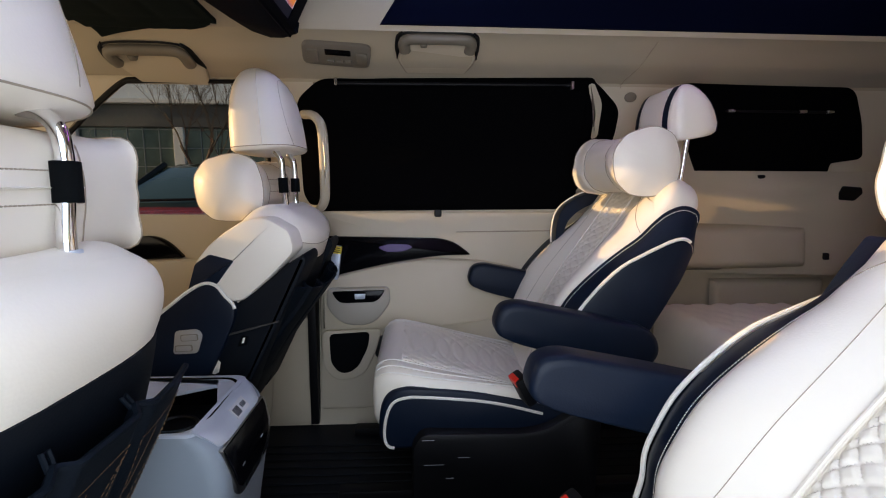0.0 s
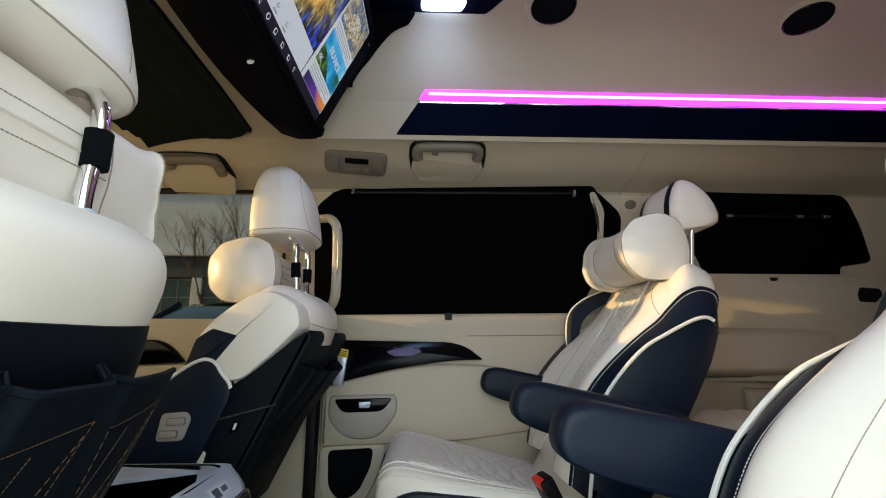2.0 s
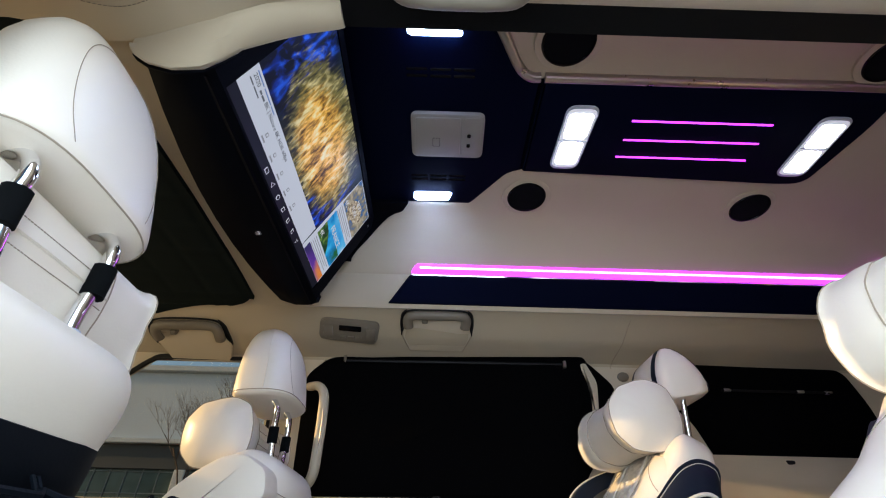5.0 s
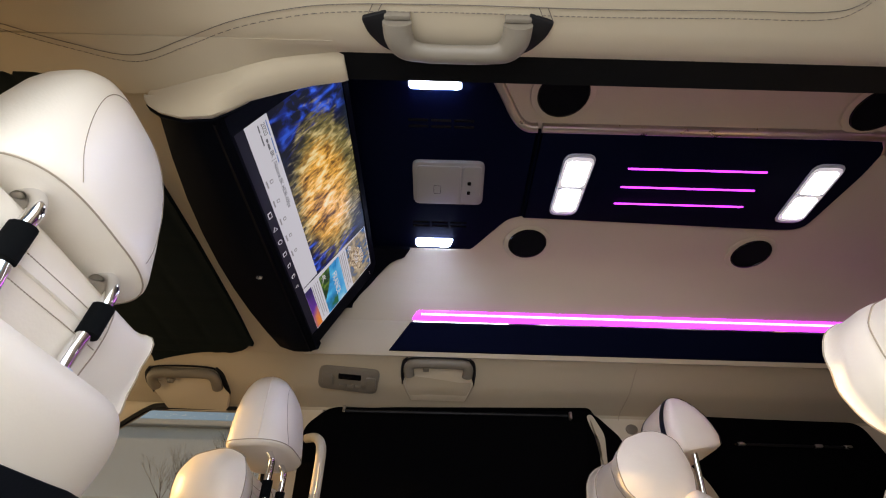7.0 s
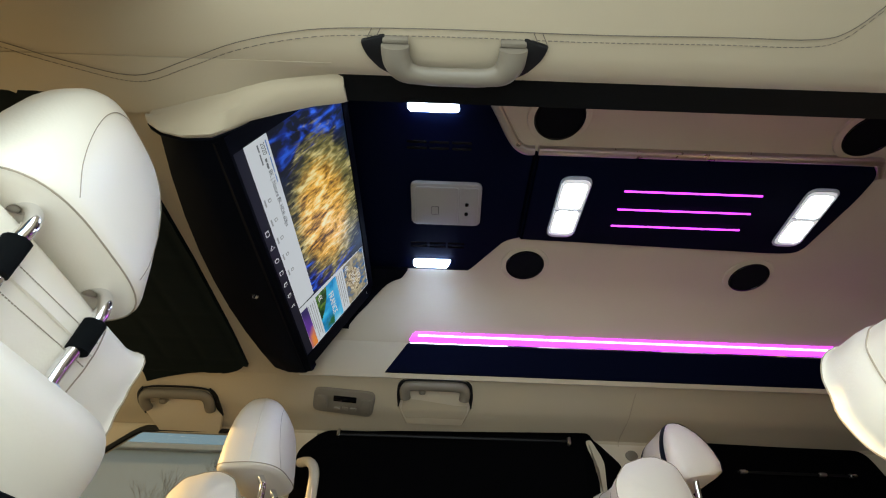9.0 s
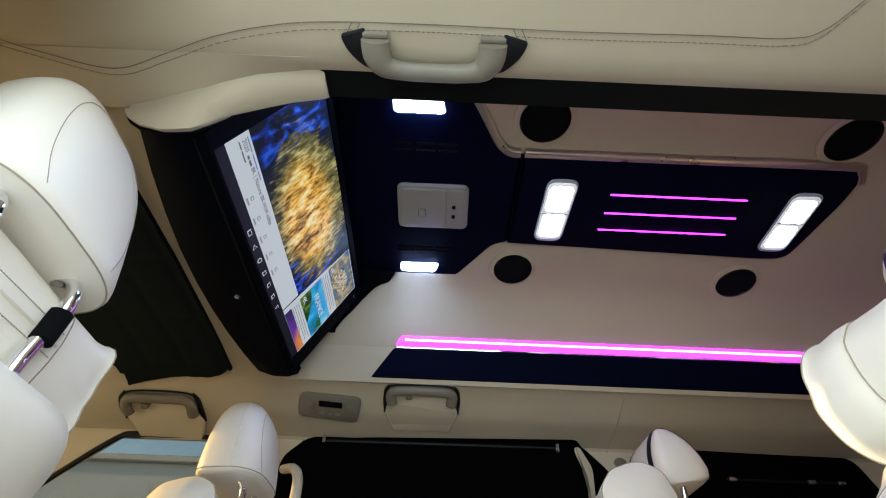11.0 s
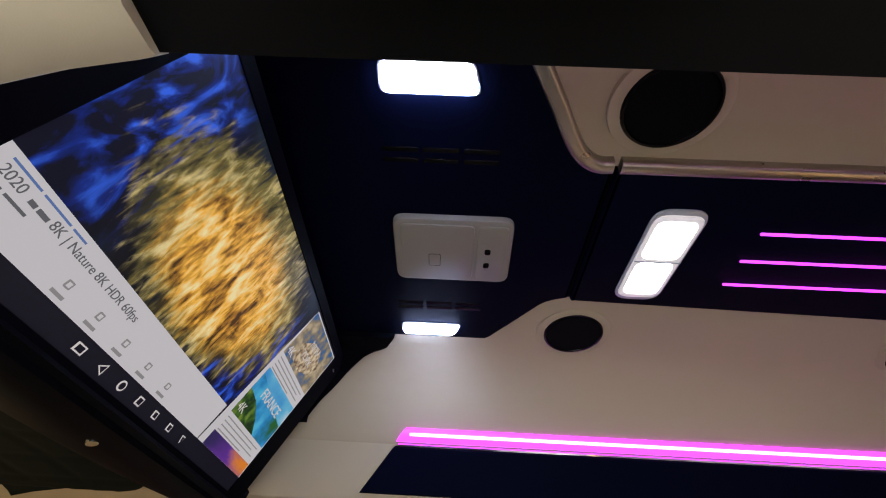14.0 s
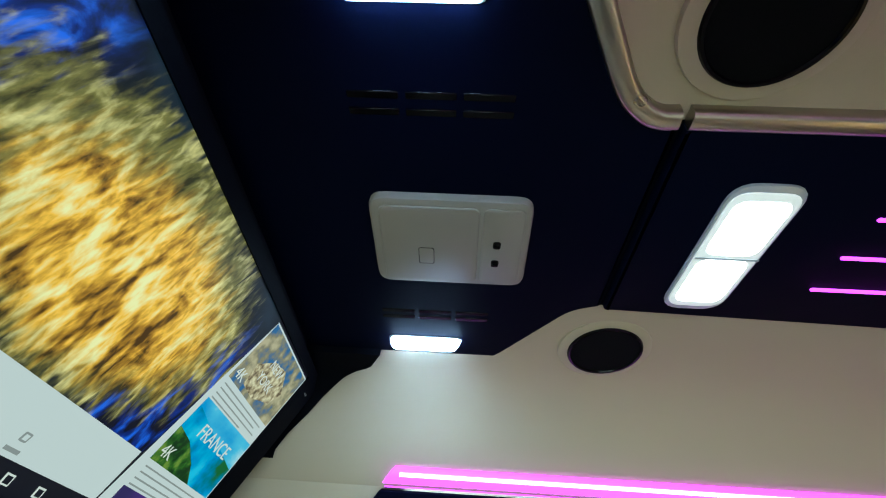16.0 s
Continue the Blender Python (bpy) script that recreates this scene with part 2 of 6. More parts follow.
def block(x0, x1, y0, y1, z0, z1, bevel=0.01, seg=2, bm=None):
    b = bmesh.new()
    bmesh.ops.create_cube(b, size=1)
    for v in b.verts:
        v.co = Vector(((x0 + x1) / 2 + v.co.x * (x1 - x0), (y0 + y1) / 2 + v.co.y * (y1 - y0), (z0 + z1) / 2 + v.co.z * (z1 - z0)))
    if bevel:
        bmesh.ops.bevel(b, geom=b.edges, offset=bevel, segments=seg, affect="EDGES", profile=0.6)
    if bm is None:
        return b
    me = bpy.data.meshes.new("tmp")
    b.to_mesh(me)
    b.free()
    bm.from_mesh(me)
    bpy.data.meshes.remove(me)
    return bm


def shifted(bm, m):
    bmesh.ops.transform(bm, matrix=m, verts=bm.verts)
    return bm


def interp(x, table):
    for (a, fa), (b, fb) in zip(table, table[1:]):
        if x <= b:
            t = max(0.0, (x - a) / (b - a))
            return fa + (fb - fa) * t
    return table[-1][1]


# ---- the shell of the van ----
SIDE = [(-0.05, 0.78), (0.0, 0.80), (0.30, 0.835), (0.60, 0.845), (0.76, 0.865), (0.80, 0.862), (1.0, 0.83), (1.216, 0.782), (1.224, 0.74), (1.231, 0.69), (1.240, 0.65), (1.257, 0.615), (1.273, 0.585), (1.285, 0.555), (1.292, 0.525)]


def wally(z):
    return interp(z, SIDE)


def wall_patch(bm, x0, x1, z0, z1, side=1, thick=0.05, nz=10, nx=2):
    def fn(x, z, off):
        return Vector((x, side * (wally(z) - off), z))
    return sheet(fn, span(x0, x1, nx), span(z0, z1, nz), thick, bm)


floor = tagged(link_mesh("floor", block(-1.35, 2.35, -0.84, 0.84, -0.06, 0.0, 0), MAT, smooth=False), "black rubber-matted van floor", "floor", kind="structure")
ribs = bmesh.new()
for k in range(34):
    y = -0.66 + 0.04 * k
    block(-0.45, 1.2, y - 0.016, y + 0.016, 0.0, 0.006, 0.003, 1, ribs)
tagged(part("floor_ribs", ribs, MAT, floor), kind="stuff")

# far (right) side: solid below, openings for three windows
wall = bmesh.new()
wall_patch(wall, -0.31, 2.35, -0.05, 0.785, nz=8)
wall_patch(wall, -1.35, -0.31, -0.05, 0.762, nz=8)
wall_patch(wall, -0.31, -0.14, 0.76, 1.205, nz=6)
wall_patch(wall, 0.70, 1.22, 0.76, 1.205, nz=6)
wall_patch(wall, 1.70, 2.35, 0.76, 1.205, nz=6)
wall_patch(wall, -1.35, -1.12, 0.76, 1.205, nz=6)
tagged(link_mesh("wall_right", wall, CREAM_TRIM), "cream trimmed side wall of the van cabin", "wall", kind="structure")

upper = bmesh.new()
wall_patch(upper, -1.35, 2.35, 1.205, 1.292, nz=18)
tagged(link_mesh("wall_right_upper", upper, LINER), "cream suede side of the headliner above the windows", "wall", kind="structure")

# near (left) side: the sliding door stands open from x -0.15 to 0.85
wall = bmesh.new()
wall_patch(wall, -1.35, -0.22, -0.05, 0.76, -1, nz=8)
wall_patch(wall, 0.98, 2.35, -0.05, 0.76, -1, nz=8)
wall_patch(wall, -1.12, -0.22, 0.76, 1.22, -1, nz=6)
wall_patch(wall, 0.98, 1.12, 0.76, 1.22, -1, nz=6)
wall_patch(wall, 1.84, 2.35, 0.76, 1.22, -1, nz=6)
wall_patch(wall, 1.12, 1.84, 0.76, 1.22, -1, nz=4)
wall_patch(wall, -1.35, -1.12, 0.76, 1.22, -1, nz=6)
tagged(link_mesh("wall_left", wall, CREAM_TRIM), "cream trimmed cabin side with an open sliding door", "wall", kind="structure")
tagged(link_mesh("wall_rear", block(2.35, 2.40, -0.86, 0.86, -0.05, 1.6, 0), CREAM_TRIM, smooth=False), "plain cream rear wall of the cabin", "wall", kind="structure")
fr = block(-1.40, -1.35, -0.86, -0.60, 0.90, 1.30, 0)
block(-1.22, -1.15, -0.86, 0.86, 1.18, 1.32, 0.01, bm=fr)
tagged(link_mesh("wall_windscreen_surround", fr, BLACK, smooth=False), "dark pillar and header round the windscreen", "wall", kind="structure")
tagged(link_mesh("wall_front", block(-1.40, -1.35, -0.86, 0.86, -0.05, 0.90, 0), BLACK, smooth=False), "dark bulkhead below the windscreen", "wall", kind="structure")

# ---- roof ----
def head(y):
    a = abs(y)
    return interp(a, [(0, 1.305), (0.30, 1.30), (0.46, 1.288), (0.515, 1.285)])


liner = bmesh.new()
def low(x, y, off):
    return Vector((x, y, head(y) - off))
# front headliner round the sunroof
SX0, SX1, SY = -0.665, -0.322, 0.455
sheet(low, span(-1.15, SX0, 2), span(-0.515, 0.515, 12), 0.03, liner)
sheet(low, span(SX1, -0.17, 2), span(-0.515, 0.515, 12), 0.03, liner)
sheet(low, span(SX0, SX1, 2), span(-0.515, -SY, 2), 0.03, liner)
sheet(low, span(SX0, SX1, 2), span(SY, 0.515, 2), 0.03, liner)
# rear headliner
sheet(low, span(1.78, 2.35, 2), span(-0.515, 0.515, 12), 0.03, liner)
# far lip from the headliner up to the dome, and the dome itself
DOME = [(0.0, 1.572), (0.28, 1.568), (0.34, 1.556), (0.39, 1.528), (0.43, 1.475), (0.462, 1.41), (0.478, 1.39)]
def dome_far(x, s, off):
    y = s
    return Vector((x, y - (off * 0.5 if abs(y) > 0.4 else 0), interp(abs(y), DOME) - off))
ys = [-0.44, -0.42, -0.40, -0.37, -0.34, -0.31, -0.28, -0.15, 0, 0.15, 0.28, 0.31, 0.34, 0.37, 0.40, 0.42, 0.44, 0.462, 0.478]
sheet(dome_far, span(0.0, 1.78, 6), ys, 0.03, liner)
def lip(x, s, off):
    return Vector((x, 0.478 + (0.515 - 0.478) * s - off * 0.9, 1.39 + (1.285 - 1.39) * s - off * 0.3))
sheet(lip, span(-0.17, 1.78, 3), span(0, 1, 3), 0.02, liner)
def lip_near(x, s, off):
    return Vector((x, -0.44 - (0.47 - 0.44) * s + off * 0.9, 1.45 + (1.29 - 1.45) * s - off * 0.3))
sheet(lip_near, span(-0.17, 1.78, 3), span(0, 1, 3), 0.02, liner)
# front and rear ends of the dome
block(1.78, 1.81, -0.5, 0.5, 1.28, 1.60, 0, bm=liner)
block(-0.20, -0.17, -0.5, 0.5, 1.29, 1.60, 0, bm=liner)
sheet(dome_far, span(-0.18, 0.0, 2), ys, 0.03, liner)
# near header over the open door
def near_header(x, s, off):
    y, z = -interp(s, [(0, 0.468), (1, 0.50), (2, 0.56), (3, 0.62), (4, 0.68), (5, 0.74), (6, 0.80)]), interp(s, [(0, 1.292), (1, 1.262), (2, 1.252), (3, 1.245), (4, 1.238), (5, 1.225), (6, 1.19)])
    return Vector((x, y, z - off))
sheet(near_header, span(-1.35, 2.35, 6), span(0, 6, 12), 0.03, liner)
def header_root(x, s, off):
    yt = interp(x, [(-0.25, -0.40), (-0.2, -0.409), (-0.08, -0.446), (0, -0.465), (0.1, -0.475)])
    zt = interp(x, [(-0.35, 1.288), (-0.2, 1.269), (-0.08, 1.267), (0, 1.279), (0.1, 1.287)])
    return Vector((x, -0.505 + (yt + 0.505) * s, 1.260 + (zt - 1.260) * s - off))
sheet(header_root, [-1.35, -0.8, -0.4, -0.3, -0.25, -0.20, -0.16, -0.12, -0.08, -0.04, 0.0, 0.05, 0.098], span(0, 1, 8), 0.02, liner)
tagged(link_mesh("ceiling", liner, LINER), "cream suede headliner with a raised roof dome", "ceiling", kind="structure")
tagged(link_mesh("roof_outer", block(-1.15, 2.40, -0.80, 0.80, 1.63, 1.66, 0), SILVERTRIM, smooth=False), "outer roof skin of the van", "roof", kind="structure")


# ---- roof fittings ----
def down(z):
    """Outline (x, y), heights measured down from z."""
    return lambda u, v, h: Vector((u, v, z - h))


CZ = 1.578
# dark front console between the monitor and the rear light panel
console = thing("roof_console", "dark navy roof console with two lit lamps behind the monitor", "roof console")
outline = rounded([(0.02, -0.36), (0.30, -0.36), (0.365, -0.292), (0.455, -0.15), (0.494, -0.148), (0.494, 0.155), (0.455, 0.170), (0.330, 0.352), (0.305, 0.374), (0.02, 0.378)], [0.01, 0.03, 0.02, 0.03, 0.002, 0.002, 0.04, 0.03, 0.02, 0.02])
part("console_shell", prism(outline, -0.02, 0.016, down(CZ), 0.006), CEILBLACK, console)
# rear light panel
panel = thing("light_panel", "dark roof light panel with two bright lamps and three glowing lines", "roof light")
outline = rounded([(0.498, -0.148), (1.335, -0.150), (1.365, -0.125), (1.365, -0.04), (1.335, 0.172), (1.26, 0.178), (0.498, 0.155)], [0.002, 0.02, 0.02, 0.03, 0.04, 0.04, 0.002])
part("panel_shell", prism(outline, -0.02, 0.022, down(CZ), 0.006), CEILBLACK, panel)


def roof_lamp(parent, name, quad, z, frame_w=0.005):
    """A lit lens in a thin frame, from its four corners."""
    ring = rounded(quad, 0.022)
    c = Vector((sum(q[0] for q in quad) / 4, sum(q[1] for q in quad) / 4))
    wide = rounded([tuple(c + (Vector(q) - c) * (1 + frame_w * 2 / (Vector(q) - c).length)) for q in quad], 0.028)
    f = part(name, prism(wide, -0.004, 0.004, down(z), 0.002), SILVERTRIM, parent, "lamp with a lit white lens")
    part("lens", prism(ring, 0.0, 0.006, down(z), 0.002), LENS, f, "frosted lens")
    q = [Vector(p) for p in quad]
    at = lambda u, v: tuple((q[0] * (1 - u) + q[1] * u) * (1 - v) + (q[3] * (1 - u) + q[2] * u) * v)
    for v0, v1 in ((0.055, 0.48), (0.52, 0.945)):
        part("light_patch", prism(rounded([at(0.09, v0), at(0.91, v0), at(0.91, v1), at(0.09, v1)], 0.016), 0.0, 0.0066, down(z), 0.0003), LAMP, f, "glowing white lens field")
    return f


PZ = CZ - 0.022
a = roof_lamp(panel, "lamp", [(0.575, -0.078), (0.652, -0.078), (0.646, 0.125), (0.572, 0.125)], PZ)
b = roof_lamp(panel, "lamp", [(1.222, -0.067), (1.300, -0.067), (1.304, 0.130), (1.228, 0.130)], PZ)
for lamp, x0, x1 in ((a, 0.574, 0.650), (b, 1.226, 1.302)):
    part("divider", block(x0, x1, 0.025, 0.0275, PZ - 0.0072, PZ - 0.005, 0), SILVERTRIM, lamp)
for y in (-0.043, 0.021, 0.083):
    part("light_line", block(0.746, 1.112, y - 0.0027, y + 0.0027, PZ - 0.003, PZ + 0.002, 0.0015, 1), LED, panel, "thin glowing violet line")
part("joint", block(0.492, 0.500, -0.150, 0.157, CZ - 0.010, CZ + 0.012, 0), HOUSING, panel)
# small lamps of the front console
KZ = CZ - 0.016
for s, y0, y1 in ((-1, -0.298, -0.254), (1, 0.258, 0.298)):
    q = [(0.176, y0), (0.292 if s < 0 else 0.30, y0), (0.303 if s < 0 else 0.288, y1), (0.176, y1)]
    lamp = part("lamp", prism(rounded(q, 0.012), -0.004, 0.002, down(KZ), 0.001), SILVERTRIM, console)
    c = Vector((0.24, (y0 + y1) / 2))
    part("lens", prism(rounded([tuple(c + (Vector(p) - c) * 0.95) for p in q], 0.012), 0.0, 0.007, down(KZ), 0.005), BRIGHT, lamp, "glowing white lens")
# slotted vents
for y0, dy in ((-0.175, 0.018), (0.183, 0.016)):
    for r in range(2):
        for k in range(3):
            x = 0.172 + 0.056 * k
            part("vent_slot", block(x, x + 0.050, y0 + r * dy, y0 + r * dy + 0.008, KZ - 0.0015, KZ + 0.004, 0.001, 1), GLOSS, console)
# switch box
box = part("switch_box", prism(rounded([(0.178, -0.050), (0.370, -0.050), (0.374, 0.102), (0.178, 0.102)], 0.02), -0.004, 0.012, down(KZ), 0.006), COVERGREY, console, "grey rounded switch cover")
part("cover", prism(rounded([(0.190, -0.040), (0.308, -0.040), (0.310, 0.093), (0.190, 0.093)], 0.01), 0.0, 0.0145, down(KZ), 0.002), COVERGREY, box)
part("button_plate", prism(rounded([(0.313, -0.040), (0.362, -0.040), (0.364, 0.093), (0.314, 0.093)], 0.01), 0.0, 0.0138, down(KZ), 0.002), COVERGREY, box)
edge = rounded([(0.236, 0.028), (0.254, 0.028), (0.254, 0.056), (0.236, 0.056)], 0.003)
part("latch", prism(edge, 0.0, 0.0152, down(KZ), 0.0006), COVERGREY, box)
part("latch_groove", ring_prism([(0.245 + (x - 0.245) * 1.10, 0.042 + (y - 0.042) * 1.06) for x, y in edge], edge, 0.0140, 0.0149, down(KZ), 0.0002), HOUSING, box, "thin dark groove")
for y in (0.012, 0.046):
    part("push_button", prism(rounded([(0.327, y), (0.337, y), (0.337, y + 0.012), (0.327, y + 0.012)], 0.004), 0.0, 0.0165, down(KZ), 0.002), GLOSS, box)


def edge_bar(points, w=0.024, h=0.024):
    """A satin trim bar along points (x, y)."""
    pts = [Vector((p[0], p[1], 0)) for p in points]
    loops = []
    for i, p in enumerate(pts):
        d = (pts[min(i + 1, len(pts) - 1)] - pts[max(i - 1, 0)]).normalized()
        nrm = Vector((d.y, -d.x, 0))
        prof = [(-0.3, 0.0), (-0.3, 0.70), (-0.26, 0.86), (-0.16, 0.96), (0.0, 1.0), (0.40, 1.0), (0.52, 0.95), (0.60, 0.82), (0.62, 0.6), (0.62, 0.0)]
        loops.append([p + nrm * (a * w) + Vector((0, 0, CZ - b * h)) for a, b in prof])
    return loft(loops)


part("edge_trim", edge_bar(bend([(0.300, -0.375), (0.340, -0.335), (0.385, -0.262), (0.425, -0.19), (0.448, -0.163), (0.47, -0.152), (0.490, -0.152)], 4)), BRUSHED, console, "satin silver edge strip")
part("edge_trim", edge_bar(bend([(0.500, -0.152), (0.90, -0.153), (1.30, -0.154), (1.345, -0.145), (1.366, -0.11)], 4)), BRUSHED, panel, "satin silver edge strip")


def round_speaker(x, y, r=0.060, tilt=0):
    sp = thing("ceiling_speaker", "round black speaker grille in the cream roof dome", "speaker", group="ceiling speakers")
    def ring(r_, h):
        return [Vector((r_ * math.cos(2 * math.pi * k / 40), r_ * math.sin(2 * math.pi * k / 40), -h)) for k in range(40)]
    part("bezel", loft([ring(r + 0.016, -0.012), ring(r + 0.014, 0.0015), ring(r + 0.004, 0.004), ring(r - 0.001, 0.004), ring(r - 0.002, -0.010)], caps=False), LINER, sp)
    part("grille", loft([ring(r, 0.004), ring(r - 0.004, 0.006), ring(r - 0.008, 0.002), ring(0.03, -0.004), ring(0.004, -0.006)]), BLACK_CLOTH, sp)
    part("rim", tube([Vector(((r - 0.003) * math.cos(2 * math.pi * j / 40), (r - 0.003) * math.sin(2 * math.pi * j / 40), -0.005)) for j in range(41)], 0.0028, 6, caps=False), GLOSS, sp)
    for k in range(5):
        h = 0.0 + 0.001 * k
        rr = r - 0.012 - 0.009 * k
        part("grille_ring", tube([Vector((rr * math.cos(2 * math.pi * j / 24), rr * math.sin(2 * math.pi * j / 24), 0.001 + h)) for j in range(25)], 0.0014, 4, caps=False), BLACK, sp)
    return move(sp, pose(x, y, interp(abs(y), DOME) - 0.005, tilt))


round_speaker(0.530, 0.272, tilt=-6)
round_speaker(1.243, 0.290, tilt=-6)
round_speaker(0.533, -0.250, tilt=1)
round_speaker(1.268, -0.235, tilt=1)

# dark band below the LED line, both sides
for s in (1, -1):
    bandob = thing("led_band", "dark roof band under a glowing violet light line", "light strip", group="roof light bands")
    if s > 0:
        prof = [(0.519, 1.296), (0.524, 1.303), (0.486, 1.384), (0.474, 1.386), (0.470, 1.380), (0.505, 1.300)]
        x0, x1, slant = 0.100, 1.74, 0.070
        zz0, zz1 = 1.296, 1.386
    else:
        prof = [(-0.476, 1.284), (-0.480, 1.292), (-0.445, 1.40), (-0.432, 1.40), (-0.424, 1.300), (-0.428, 1.290)]
        x0, x1, slant = 0.095, 1.74, 0.02
        zz0, zz1 = 1.284, 1.40
    loops = []
    ends = ((0.0, 1.0), (0.004, 1.0), (0.02, 1.0)) if s > 0 else ((-0.0075, 0.50), (-0.0065, 0.68), (-0.004, 0.84), (0.0, 0.95), (0.006, 1.0))
    cy, cz = sum(p[0] for p in prof) / len(prof), sum(p[1] for p in prof) / len(prof)
    for t, k in ends + ((0.5, 1.0), (1.0, 1.0)):
        loops.append([Vector((x0 + slant * (z - zz0) / (zz1 - zz0) + (x1 - x0 - slant) * t, cy + (y - cy) * k, cz + (z - cz) * k)) for y, z in prof])
    part("band", loft(loops), CEILBLACK if s > 0 else CHARCOAL, bandob)
    if s > 0:
        part("chrome_line", tube([(0.175, 0.473, 1.387), (1.74, 0.473, 1.387)], 0.0035, 6), CHROME, bandob)
        led = [(0.480, 1.396), (0.470, 1.3935), (0.461, 1.400), (0.4525, 1.411), (0.453, 1.418), (0.463, 1.420)]
        ends = [(0.166, 0.026, 0), (0.169, 0.026, 0), (1.0, 0.0, 0), (1.60, 0.0, 0), (1.66, 0.0, 0.010), (1.735, 0.0, 0.052)]
        part("light_line", loft([[Vector((x + k * (z - 1.388) / 0.030, y - 0.6 * up, z + up)) for y, z in led] for x, k, up in ends]), LED, bandob, "glowing violet light tube")
        part("light_core", tube([(0.20, 0.4555, 1.4045), (1.0, 0.4555, 1.4045), (1.60, 0.4555, 1.4045), (1.66, 0.4500, 1.4145), (1.72, 0.430, 1.448)], 0.0034, 6), LED_CORE, bandob, "brighter core of the light tube")
    else:
        part("light_line", tube([(0.12, -0.447, 1.412), (1.72, -0.447, 1.412)], 0.009, 8), LED_CORE, bandob, "glowing violet light tube")

# ---- monitor ----
monitor = thing("roof_monitor", "wide roof-mounted screen in a black housing showing a video page", "monitor")
MB, MU = Vector((-0.0986, -0.342, 1.248)), Vector((0.4472, 0, 0.8944))
MN = Vector((0.8944, 0, -0.4472))
SW, SH = 0.676, 0.300


def scr(u, v, off=0.0):
    return MB + Vector((0, u * SW, 0)) + MU * (v * SH) + MN * off


def scr_poly(pts, h0, h1, bevel=0.0):
    return prism(pts, h0, h1, lambda u, v, h: scr(u, v, h), bevel)


# housing: bezel lip, underside and ends, lofted along y
loops = []
for y, k in ((-0.412, 0.80), (-0.405, 0.95), (-0.39, 1), (-0.30, 1), (-0.20, 1), (-0.10, 1), (0.0, 1), (0.10, 1), (0.20, 1), (0.30, 1), (0.385, 1), (0.402, 0.95), (0.412, 0.8)):
    q = [(-0.092, 1.232), (-0.118, 1.222), (-0.150, 1.222), (-0.190, 1.236), (-0.211, 1.285), (-0.211, 1.33), (-0.05, 1.58), (0.045, 1.58), (0.030, 1.560), (-0.108, 1.252)]
    c = Vector((-0.08, 1.40))
    q = [(a - (0.050 * (1 - (y / 0.42) ** 2) if 1 <= i <= 5 else 0) * (0.5 if i in (1, 2) else 1), b) for i, (a, b) in enumerate(q)]
    loops.append([Vector((c.x + (a - c.x) * k, y, c.y + (b - c.y) * k)) for a, b in q])
part("housing", loft(loops), HOUSING, monitor)
bez = bmesh.new()
ring_o = [(-0.055, -0.085), (1.080, -0.085), (1.080, 1.06), (-0.055, 1.06)]
for pts in ([ring_o[0], ring_o[1], (1.0, 0.0), (0.0, 0.0)], [ring_o[1], ring_o[2], (1.0, 1.0), (1.0, 0.0)], [ring_o[2], ring_o[3], (0.0, 1.0), (1.0, 1.0)], [ring_o[3], ring_o[0], (0.0, 0.0), (0.0, 1.0)]):
    prism(pts, -0.02, 0.004, lambda u, v, h: scr(u, v, h), 0, bm=bez)
part("bezel", bez, HOUSING, monitor)
def fillet(q, v, o):
    """Dark corner piece between the end of the monitor and the roof console, lying under the dome."""
    y = 0.30 + 0.15 * v
    x = interp(y, [(0.30, 0.16), (0.335, 0.14), (0.345, 0.112), (0.355, 0.094), (0.370, 0.077), (0.387, 0.060), (0.41, 0.030), (0.445, -0.025)])
    return Vector((-0.16 + (x + 0.16) * q, y, interp(y, DOME) - 0.006 + o))
part("corner_fillet", sheet(fillet, span(0, 1, 6), span(0, 1, 24), 0.012), HOUSING, monitor)
part("key_lock", tube([(-0.152, 0.028, 1.226), (-0.150, 0.028, 1.2195)], [0.008, 0.007], 14), CHROME, monitor)
for u in (1.035, 1.045):
    part("status_light", scr_poly(rounded([(u, 0.93), (u + 0.004, 0.93), (u + 0.004, 0.94), (u, 0.94)], 0.001), 0.003, 0.0048), SILVER, monitor)


def screen_mat(name, build):
    m = bpy.data.materials.new(name)
    m.use_nodes = True
    nt = m.node_tree
    b = nt.nodes["Principled BSDF"]
    b.inputs["Base Color"].default_value = (0.01, 0.01, 0.01, 1)
    b.inputs["Roughness"].default_value = 0.5
    b.inputs["Specular IOR Level"].default_value = 0.15
    b.inputs["Emission Strength"].default_value = 0.9
    nt.links.new(build(nt), b.inputs["Emission Color"])
    return m


def flat(c):
    def build(nt):
        r = nt.nodes.new("ShaderNodeRGB")
        r.outputs[0].default_value = (*c, 1)
        return r.outputs[0]
    return build


